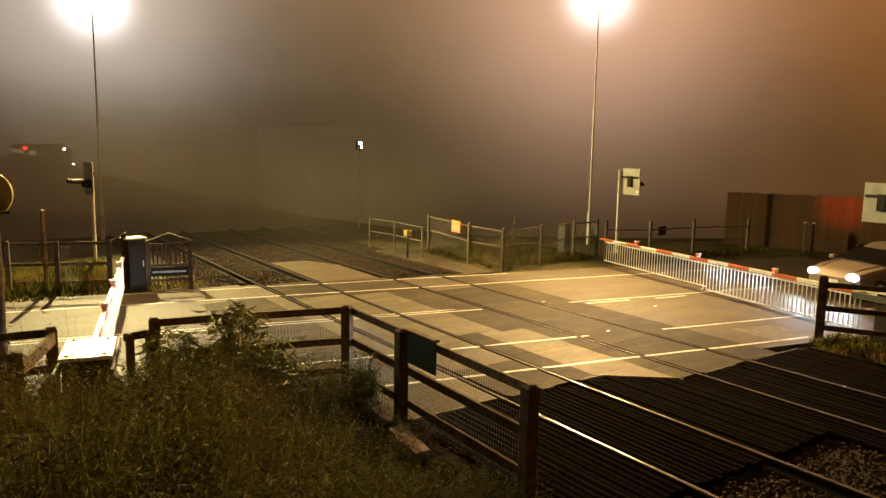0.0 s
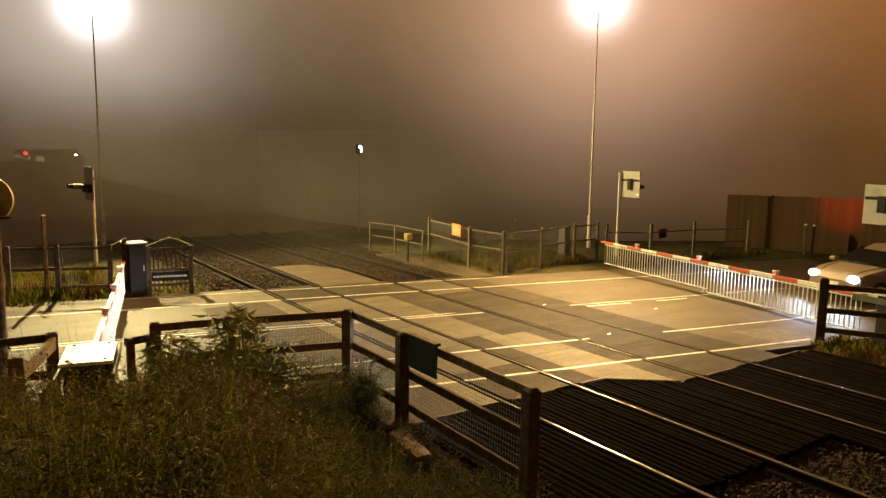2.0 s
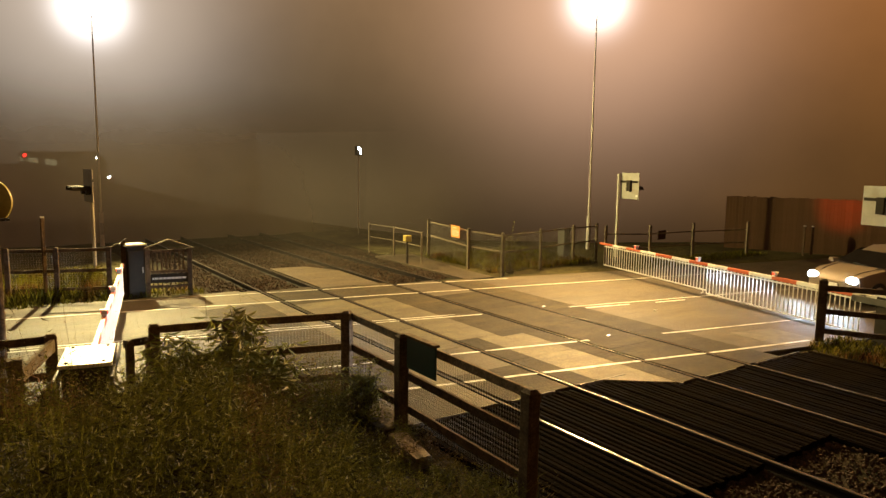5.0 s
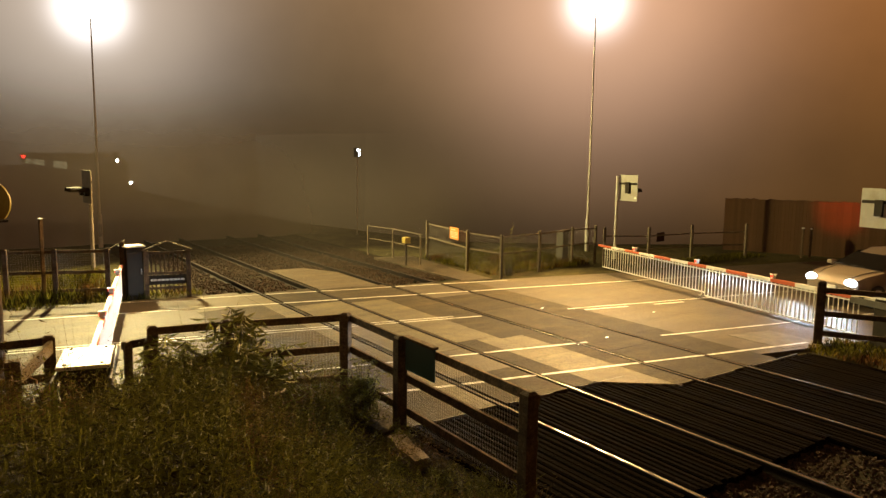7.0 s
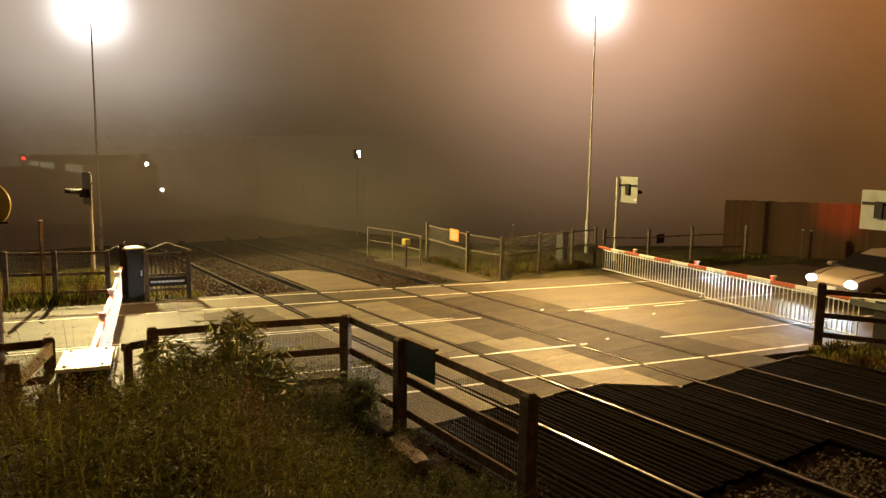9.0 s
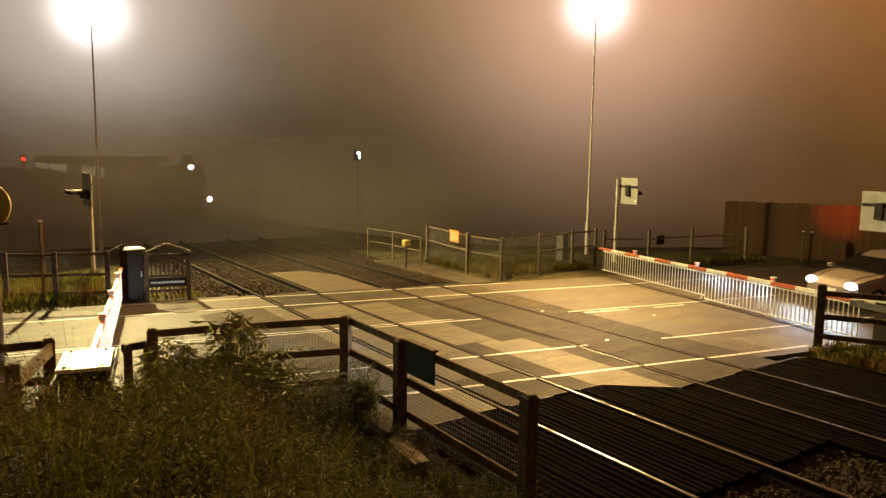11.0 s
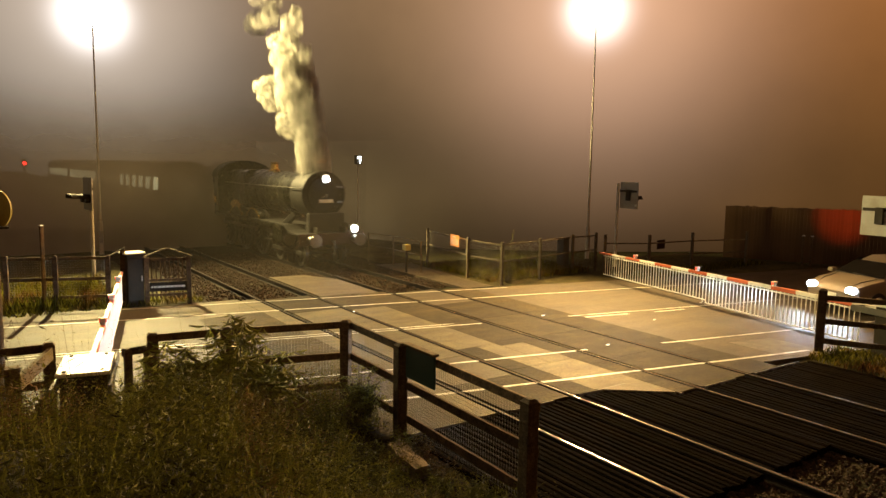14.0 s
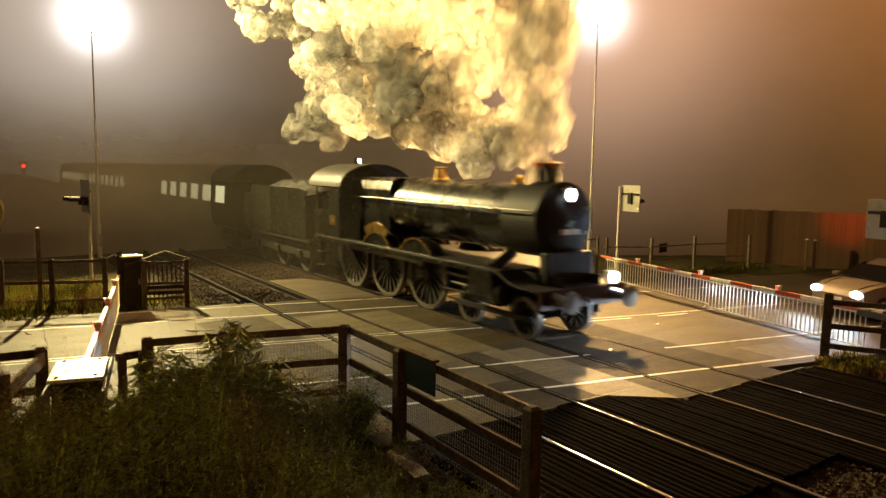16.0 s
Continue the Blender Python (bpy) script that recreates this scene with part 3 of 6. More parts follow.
def build_tracks():
    for k, yc in enumerate(TRACK_Y):
        track = thing("railway_track", (0, yc, 0), "railway track of worn steel rails on timber sleepers", "railway track", "railway tracks")
        tagged(track, kind="structure")
        for side in (-0.7525, 0.7525):
            bm = bmesh.new()
            prism(bm, [(a + side, b) for a, b in RAIL_OUTLINE], -320, 60, "x")
            part("rail", bm, RAIL_STEEL, track, "rusty brown rail web")
            bm = bmesh.new()
            box(bm, -320, 60, side - 0.0065, side + 0.0065, -0.004, 0.003)
            part("rail_head", bm, RAIL_HEAD, track, "polished running surface of the rail")
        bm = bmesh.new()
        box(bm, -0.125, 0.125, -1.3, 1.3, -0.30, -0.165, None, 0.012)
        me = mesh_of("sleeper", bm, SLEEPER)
        for x in [*np.arange(-70, -18.2, 0.72), *np.arange(-4.6, 14, 0.72)]:
            ob = new("sleeper", me)
            ob.parent = track
            ob.location = (x, 0, 0)


def build_ballast():
    rng = np.random.default_rng(5)
    verts, faces = [], []
    base = np.array([(1, 0, 0), (-1, 0, 0), (0, 1, 0), (0, -1, 0), (0, 0, 1), (0, 0, -1)], float)
    tri = [(0, 2, 4), (2, 1, 4), (1, 3, 4), (3, 0, 4), (2, 0, 5), (1, 2, 5), (3, 1, 5), (0, 3, 5)]
    def scatter(x0, x1, y0, y1, count, z, size):
        for _ in range(count):
            c = np.array([rng.uniform(x0, x1), rng.uniform(y0, y1), z + rng.uniform(-0.02, 0.02)])
            if any(abs(c[1] - y) < 0.09 for y in RAIL_Y):
                continue
            a = rng.normal(size=(3, 3))
            q, _r = np.linalg.qr(a)
            pts = (base * rng.uniform(0.6, 1.3, (6, 1)) * size * rng.uniform(0.6, 1.2)) @ q.T + c
            k = len(verts)
            verts.extend(pts.tolist())
            faces.extend([(a + k, b + k, d + k) for a, b, d in tri])
    scatter(-5.2, 1.5, 5.6, 9.9, 9000, -0.125, 0.034)
    scatter(-5.2, 2.0, 9.9, 13.4, 3500, -0.125, 0.04)
    scatter(-30, -18.2, 5.6, 13.4, 12000, -0.115, 0.045)
    me = bpy.data.meshes.new("ballast")
    me.from_pydata(verts, [], faces)
    me.materials.append(BALLAST)
    tagged(new("ballast", me), "loose brown-grey ballast stones between the rails", "ballast", kind="stuff")


def build_guards():
    """Ridged timber panels beside the deck that keep people off the line."""
    rng = random.Random(12)
    spans = [(5.0, 6.61, -8.02), (6.81, 8.12, -8.02), (8.29, 9.8, -8.02), (9.8, 10.29, -7.17), (10.48, 11.79, -7.17), (11.97, 13.9, -7.17)]
    for y0, y1, x0 in spans:
        g = thing("trespass_guard", (x0, y0, 0), "dark ridged timber trespass guard beside the crossing deck", "trespass guard", "trespass guards")
        n = int((y1 - y0) / 0.115)
        bm = bmesh.new()
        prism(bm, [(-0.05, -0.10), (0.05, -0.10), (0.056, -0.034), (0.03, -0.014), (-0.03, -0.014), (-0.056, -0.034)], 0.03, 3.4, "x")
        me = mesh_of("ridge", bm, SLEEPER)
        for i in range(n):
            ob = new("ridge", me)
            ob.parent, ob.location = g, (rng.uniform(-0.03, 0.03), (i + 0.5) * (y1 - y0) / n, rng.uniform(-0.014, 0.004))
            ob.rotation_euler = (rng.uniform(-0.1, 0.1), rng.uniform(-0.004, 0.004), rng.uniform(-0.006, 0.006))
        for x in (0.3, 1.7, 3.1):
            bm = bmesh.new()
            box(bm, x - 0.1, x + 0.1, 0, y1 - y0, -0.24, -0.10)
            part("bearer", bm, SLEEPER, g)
        bm = bmesh.new()
        box(bm, -0.008, 0.014, 0.05, y1 - y0 - 0.35, -0.11, 0.002)
        part("edge_strip", bm, POLE, g, "dull worn steel edge strip")


# fences
def wire_mesh(bm, p0, p1, z0, z1, pitch=0.05, r=0.0018):
    m, n = frame_between(p0, p1)
    def bar(a, b):
        mm, length = frame_between(a, b)
        v = []
        for x in (0, length):
            for dy, dz in ((r, 0), (-r * 0.5, r * 0.87), (-r * 0.5, -r * 0.87)):
                v.append(bm.verts.new(mm @ Vector((x, dy, dz))))
        for i in range(3):
            j = (i + 1) % 3
            bm.faces.new((v[i], v[j], v[3 + j], v[3 + i]))
    for x in np.arange(pitch / 2, n, pitch):
        bar(m @ Vector((x, 0, z0)), m @ Vector((x, 0, z1)))
    for z in np.arange(z0, z1, pitch):
        bar(m @ Vector((0, 0, z)), m @ Vector((n, 0, z)))


def post_mesh(width, height, mat, name="post"):
    bm = bmesh.new()
    box(bm, -width / 2, width / 2, -width / 2, width / 2, -0.25, height - 0.03, None, 0.008)
    w = width / 2
    top = [bm.verts.new((sx * w * 0.92, sy * w * 0.92, height - 0.03)) for sx, sy in ((-1, -1), (1, -1), (1, 1), (-1, 1))]
    tip = [bm.verts.new((sx * w * 0.55, sy * w * 0.55, height)) for sx, sy in ((-1, -1), (1, -1), (1, 1), (-1, 1))]
    for i in range(4):
        j = (i + 1) % 4
        bm.faces.new((top[i], top[j], tip[j], tip[i]))
    bm.faces.new(tip)
    return mesh_of(name, bm, mat)


def timber_fence(label, points, rails, height=1.3, width=0.15, mat=TIMBER, mesh_to=None, rail_size=(0.045, 0.11), side=0.08, turn=0.0, group=""):
    """Posts at the points and rails nailed to their side."""
    f = thing("timber_fence", (*points[0], 0), label, "fence", group)
    o = Vector((*points[0], 0))
    me = post_mesh(width, height, mat)
    for i, q in enumerate(points):
        a = points[max(0, i - 1)]
        b = points[min(len(points) - 1, i + 1)]
        ob = new("post", me)
        ob.parent = f
        ob.location = (q[0] - o.x, q[1] - o.y, 0)
        ob.rotation_euler = (0, 0, math.atan2(b[1] - a[1], b[0] - a[0]) + turn)
    for a, b in zip(points, points[1:]):
        d = Vector((b[0] - a[0], b[1] - a[1], 0)).normalized()
        n = Vector((-d.y, d.x, 0)) * side
        for z in rails:
            bm = bmesh.new()
            sag = 0.01 * noise.noise((a[0], z * 7, 1))
            beam(bm, Vector((*a, z + sag)) - o + n - d * 0.06, Vector((*b, z - sag)) - o + n + d * 0.06, rail_size[0], rail_size[1], 0.006)
            part("rail", bm, mat, f)
        if mesh_to:
            bm = bmesh.new()
            wire_mesh(bm, Vector((*a, 0)) - o + n * 1.45, Vector((*b, 0)) - o + n * 1.45, mesh_to[0], mesh_to[1], mesh_to[2])
            part("wire_mesh", bm, WIRE, f, "fine grey welded wire mesh")
    return f


def build_fences():
    timber_fence("dark weathered timber three-rail fence with wire mesh beside the line", [(-10.45, 2.2), (-10.28, 3.2), (-9.82, 4.95), (-8.12, 4.93), (-5.4, 4.88)], (1.2, 0.70, 0.22), mesh_to=(0.05, 1.18, 0.05), group="timber fences")
    timber_fence("dark weathered timber fence with a diagonal brace", [(-10.75, -1.6), (-10.66, -0.2), (-10.57, 0.91)], (1.2, 0.70, 0.25), mesh_to=(0.05, 1.18, 0.05), group="timber fences")
    brace = thing("fence_brace", (-10.57, 0.91, 0), "weathered timber brace propping the fence post", "timber brace")
    bm = bmesh.new()
    beam(bm, (0.06, 0.02, 1.16), (1.0, -0.46, 1.02), 0.06, 0.17)
    # paler timber stands for the light falling on this strut
    part("strut", bm, TIMBER_PALE, brace, "board in paler timber for the light on it")
    bm = bmesh.new()
    beam(bm, (1.02, -0.48, -0.2), (1.02, -0.48, 1.28), 0.16, 0.16, 0.008, (1, 0, 0))
    part("post", bm, TIMBER, brace)
    bm = bmesh.new()
    beam(bm, (1.0, -0.38, 0.45), (0.15, 0.06, 0.75), 0.05, 0.14)
    part("strut", bm, TIMBER, brace)
    timber_fence("low weathered timber end frame between fence and barrier box", [(-10.47, 1.87), (-10.5, 2.14)], (1.04,), height=1.1, width=0.1, group="timber fences")
    # far side of the crossing
    timber_fence("grey timber and mesh fence with an orange sign", [(-22.6, 14.9), (-19.05, 14.2), (-17.35, 14.3)], (1.24, 0.72), height=1.36, width=0.085, mat=TIMBER_PALE, mesh_to=(0.05, 1.2, 0.06), rail_size=(0.03, 0.05), side=0.05, group="timber fences")
    timber_fence("grey timber and mesh fence beside the road", [(-17.35, 14.3), (-17.75, 16.3), (-18.2, 18.3), (-18.3, 19.6)], (1.24, 0.70), height=1.36, width=0.085, mat=TIMBER_PALE, mesh_to=(0.05, 1.2, 0.06), rail_size=(0.03, 0.05), side=0.05, group="timber fences")
    timber_fence("grey timber fence running along the road", [(-17.75, 19.5), (-16.96, 21.0), (-16.83, 23.37), (-16.2, 26.0)], (1.0, 0.5), height=1.34, width=0.09, mat=TIMBER_PALE, rail_size=(0.03, 0.05), group="timber fences")
    timber_fence("low rail beside the far track", [(-24.6, 13.4), (-23.0, 13.6), (-20.9, 13.5)], (1.05, 0.55), height=1.08, width=0.05, mat=TIMBER_PALE, rail_size=(0.02, 0.03), side=0.03, group="timber fences")
    timber_fence("dark timber and mesh fence behind the footway", [(-20.35, 0.9), (-20.0, 1.95), (-19.6, 3.1)], (1.25, 0.72, 0.25), height=1.34, width=0.11, mat=TIMBER, mesh_to=(0.05, 1.2, 0.06), rail_size=(0.035, 0.08), group="timber fences")
    timber_fence("dark timber end post fence by the barrier", [(-7.4, 14.75), (-5.9, 15.6), (-3.0, 16.6)], (1.12, 0.62, 0.2), height=1.32, width=0.17, mat=TIMBER, group="timber fences")


# barriers
def barrier(at, tip, label, rng_seed):
    """Pivot box with a banded boom, hanging skirt rods and boom lamps; local x runs to the tip."""
    d = Vector((tip[0] - at[0], tip[1] - at[1], 0))
    n = d.length
    b = thing("crossing_barrier", (*at, 0), label, "barrier", "crossing barriers", math.degrees(math.atan2(d.y, d.x)))
    bm = bmesh.new()
    bands = 14
    seg = n / bands
    z = 0.86
    for i in range(bands):
        bm = bmesh.new()
        x0, x1 = i * seg, (i + 1) * seg
        h0, h1 = 0.052 - 0.024 * x0 / n, 0.052 - 0.024 * x1 / n
        v = [bm.verts.new((x, s * 0.035, z + t * h)) for x, h in ((x0, h0), (x1, h1)) for s, t in ((-1, -1), (1, -1), (1, 1), (-1, 1))]
        for f in ((3, 2, 1, 0), (4, 5, 6, 7), (0, 1, 5, 4), (1, 2, 6, 5), (2, 3, 7, 6), (3, 0, 4, 7)):
            bm.faces.new([v[k] for k in f])
        part("boom_band", bm, RED if i % 2 else WHITE, b, "red boom band" if i % 2 else "white boom band")
    me = []
    for foot in (0.05, 0.15):
        rod = bmesh.new()
        tube(rod, (0, 0, foot), (0, 0, z - 0.04), 0.013, seg=6)
        me.append(mesh_of("skirt_rod", rod, WHITE))
    for x in np.arange(0.55, n - 0.25, 0.125):
        ob = new("skirt_rod", me[0 if x < n * 0.525 else 1])
        ob.parent, ob.location = b, (x, 0, 0)
    for x0, x1 in ((0.5, n * 0.5), (n * 0.5 + 0.05, n - 0.25)):
        for zz in (0.05 if x0 < 1 else 0.138, z - 0.09):
            bm = bmesh.new()
            tube(bm, (x0, 0, zz), (x1, 0, zz + (0.012 if x0 > 1 else 0)), 0.019, seg=6)
            part("skirt_rail", bm, WHITE, b)
    for x in (0.28 * n, 0.54 * n, 0.81 * n):
        bm = bmesh.new()
        box(bm, x - 0.04, x + 0.04, -0.04, 0.04, z + 0.04, z + 0.075, None, 0.005)
        tube(bm, (x, -0.05, z + 0.11), (x, 0.05, z + 0.11), 0.04, seg=14)
        box(bm, x - 0.05, x + 0.05, -0.075, 0.075, z + 0.145, z + 0.158, None, 0.003)
        lamp = part("boom_lamp", bm, WHITE, b, "small white-hooded boom lamp", True)
        for s in (-1, 1):
            bm = bmesh.new()
            tube(bm, (x, s * 0.051, z + 0.11), (x, s * 0.058, z + 0.11), 0.034, seg=14)
            part("red_lens", bm, LENS_RED_DIM, lamp, "red lens")
    bm = bmesh.new()
    box(bm, -0.9, 0.0, -0.28, 0.28, -0.1, 0.97, None, 0.02)
    part("machine_box", bm, DARK_BOX, b, "dark barrier machine housing")
    bm = bmesh.new()
    box(bm, -0.95, 0.05, -0.32, 0.32, 0.97, 1.02, None, 0.008)
    lid = part("lid", bm, WHITE, b, "white steel lid")
    for sx in (-0.85, -0.05):
        for sy in (-0.22, 0.22):
            bm = bmesh.new()
            tube(bm, (sx, sy, 1.015), (sx, sy, 1.035), 0.025, seg=8)
            part("bolt", bm, DARK_BOX, lid)
    bm = bmesh.new()
    for s in (-1, 1):
        box(bm, -1.25, 0.5, s * 0.33 - 0.02, s * 0.33 + 0.02, 0.78, 0.92, None, 0.01)
    part("boom_arm", bm, GREY_BOX, b, "grey boom arms beside the box")
    bm = bmesh.new()
    box(bm, 0.42, 0.52, -0.35, 0.35, 0.80, 0.90, None, 0.01)
    part("yoke", bm, GREY_BOX, b)
    return b


def build_barriers():
    barrier((-10.75, 1.42), (-19.55, 3.42), "red and white lowered barrier with white skirt by the footway", 1)
    barrier((-6.7, 15.95), (-16.75, 18.15), "red and white lowered barrier with white skirt before the car", 2)


# lamps, signals, signs, cabinets
def lamp_post(at, top, label, lens, aim, arm):
    p = thing("street_lamp", (at[0], at[1], 0), label, "lamp post", "lamp posts")
    h = top
    bm = bmesh.new()
    tube(bm, (0, 0, -0.2), (0, 0, 1.3), 0.085, 0.085, 14)
    tube(bm, (0, 0, 1.3), (0, 0, h * 0.55), 0.05, 0.042, 14)
    tube(bm, (0, 0, h * 0.55), (0, 0, h), 0.036, 0.026, 14)
    part("pole", bm, POLE_PALE, p, "", True)
    bm = bmesh.new()
    box(bm, -0.01, 0.09, -0.06, 0.06, 0.4, 0.9, None, 0.008)
    part("service_door", bm, GALV, p)
    bm = bmesh.new()
    tube(bm, (0, 0, h - 0.25), (0, 0, h + 0.02), 0.045, 0.045, 12)
    beam(bm, (0, 0, h), (arm[0], arm[1], h), 0.05, 0.05, 0.006)
    part("bracket", bm, POLE_PALE, p)
    m = look((at[0] + arm[0], at[1] + arm[1], h), aim)
    m.translation = m.translation - Vector((at[0], at[1], 0))
    bm = bmesh.new()
    box(bm, -0.36, 0.36, -0.22, 0.22, -0.07, 0.10, m, 0.02)
    box(bm, -0.22, 0.22, -0.14, 0.14, 0.10, 0.20, m, 0.02)
    head = part("lamp_head", bm, GREY_BOX, p, "flat floodlight head")
    bm = bmesh.new()
    # glass made oversize so its glow hides the dark head, as glare would
    lathe(bm, [(-0.20, 0.0), (-0.19, 0.16), (-0.15, 0.30), (-0.10, 0.38), (-0.071, 0.40)], m @ Matrix.Diagonal((1.15, 0.8, 1, 1)), 24)
    part("lens", bm, lens, head, "lamp glass bowed out wide to stand for the glare", True)
    return p


def road_signal(at, turn, label, height=2.25, lit=True, shift=0.0, hood=0.22, amber=True):
    """Road signal seen mostly from behind: post, backing board, two red lamps below an amber, hoods. Local -y is its front."""
    s = thing("crossing_signal", (at[0], at[1], 0), label, "traffic signal", "crossing signals", turn)
    bm = bmesh.new()
    tube(bm, (shift, 0, -0.2), (shift, 0, height + 0.95), 0.055, seg=12)
    part("post", bm, POLE_PALE, s, "", True)
    bm = bmesh.new()
    box(bm, -0.48, 0.48, -0.10, -0.08, height, height + 1.0, None, 0.004)
    part("backing_board", bm, SIGN_BACK, s, "pale grey backing board")
    bm = bmesh.new()
    box(bm, min(-0.44, shift - 0.05), max(0.44, shift + 0.05), -0.075, -0.045, height + 0.62, height + 0.70, None, 0.005)
    box(bm, -0.1, 0.1, -0.075, -0.0, height + 0.3, height + 0.72, None, 0.005)
    part("bracket", bm, DARK_BOX, s, "dark mounting bracket")
    for x, z, red in ((-0.26, 0.36, True), (0.26, 0.36, True), (0.0, 0.75, False))[:3 if amber else 2]:
        bm = bmesh.new()
        tube(bm, (x, -0.10, height + z), (x, -0.22, height + z), 0.13, seg=16)
        lamp = part("signal_lamp", bm, DARK_BOX, s, "", True)
        bm = bmesh.new()
        tube(bm, (x, -0.221, height + z), (x, -0.228, height + z), 0.105, seg=16)
        part("lens", bm, LENS_RED if red and lit else CAR_BLACK, lamp, "red lens" if red else "dark amber lens")
        bm = bmesh.new()
        k = 9
        for i in range(k):
            a0, a1 = math.pi * i / k, math.pi * (i + 1) / k
            v = [bm.verts.new((x + 0.135 * math.cos(a), y, height + z + 0.135 * math.sin(a))) for a, y in ((a0, -0.2), (a1, -0.2), (a1, -0.2 - hood), (a0, -0.2 - hood))]
            bm.faces.new(v)
        bmesh.ops.remove_doubles(bm, verts=bm.verts, dist=0.001)
        bmesh.ops.solidify(bm, geom=bm.faces[:], thickness=0.006)
        part("hood", bm, DARK_BOX, lamp)
    bm = bmesh.new()
    box(bm, -0.44, -0.34, -0.078, -0.07, height + 0.1, height + 0.18)
    part("sticker", bm, WHITE, s, "small white sticker")
    return s


def build_signals():
    lamp_post(LAMP_LEFT, LAMP_LEFT[2], "tall galvanised lamp post with a lit floodlight", LENS_HOT, AIM_LEFT, (0.08, 0.10))
    lamp_post(LAMP_RIGHT, LAMP_RIGHT[2], "tall galvanised lamp post with a lit sodium lamp", LENS_HOT_WARM, AIM_RIGHT, (0.25, 0.1))
    # facing the road beyond the crossing
    road_signal((-8.32, 19.0), 174, "grey-backed crossing signal with red lamps beside the waiting car", 2.15, True, -0.8)
    road_signal((-18.2, 21.1), 174, "grey-backed crossing signal with red lamps behind the fence", 2.23, False, 0.52)
    # facing the near road, seen edge on
    road_signal((-23.9, 3.39), 6, "dark crossing signal with hooded lamps on a slim post", 2.22, False, 0.0, 0.42, False)
    near = thing("signal_post", (-11.2, 0.36, 0), "stout signal post with a rounded yellow-edged board", "signal post")
    bm = bmesh.new()
    tube(bm, (0, 0, -0.1), (0, 0, 3.0), 0.075, seg=14)
    part("post", bm, TIMBER, near, "dark brown post", True)
    bm = bmesh.new()
    lathe(bm, [(-0.02, 0.0), (-0.02, 0.30), (0.02, 0.30), (0.02, 0.0)], pose(-0.12, 0, 3.05, 0, 90, -35), 28)
    part("board", bm, YELLOW, near, "round yellow-edged board")
    bm = bmesh.new()
    box(bm, -0.05, 0.25, -0.12, 0.12, 2.80, 2.83, pose(0, 0, 0, 0, 0, 20), 0.004)
    part("hood", bm, DARK_BOX, near)
    red = thing("railway_signal", (-49.9, 3.5, 0), "distant railway signal post showing a red light", "railway signal")
    bm = bmesh.new()
    tube(bm, (0, 0, -0.3), (0, 0, 3.6), 0.07, seg=10)
    part("post", bm, POLE, red)
    bm = bmesh.new()
    box(bm, -0.12, 0.12, -0.16, 0.16, 3.3, 3.75, None, 0.02)
    part("signal_head", bm, DARK_BOX, red)
    bm = bmesh.new()
    tube(bm, (0.12, 0, 3.5), (0.16, 0, 3.5), 0.12, seg=14)
    part("red_lens", bm, LENS_RED, red, "lit red lens")
    far = thing("wall_lamp", (-31.0, 16.28, 0), "white lamp on a slim post beyond the tracks", "lamp")
    bm = bmesh.new()
    tube(bm, (0, 0, -0.3), (0, 0, 3.75), 0.025, seg=10)
    # pale tone lets this post merge with the haze
    part("post", bm, POLE_PALE, far)
    bm = bmesh.new()
    box(bm, -0.12, 0.12, -0.14, 0.14, 3.75, 4.2, None, 0.02)
    part("lantern", bm, GREY_BOX, far)
    bm = bmesh.new()
    box(bm, 0.121, 0.14, -0.08, 0.08, 4.03, 4.14, None, 0.01)
    part("lens", bm, LENS_CAR, far, "lit white lamp glass")
    bm = bmesh.new()
    box(bm, 0.121, 0.14, 0.03, 0.09, 3.82, 3.99, None, 0.01)
    part("lens", bm, LENS_CAR, far, "lit white lamp glass")


def bars(bm, x0, x1, z0, z1, rows, y, rng, left_pad=0.0):
    """Plain bars in place of small lettering."""
    h = (z1 - z0) / rows
    for i in range(rows):
        z = z1 - (i + 0.5) * h
        x = x0
        while x < x1 - 0.02:
            w = rng.uniform(0.03, 0.10)
            box(bm, x, min(x1, x + w), y - 0.002, y, z - h * 0.22, z + h * 0.22)
            x += w + 0.015


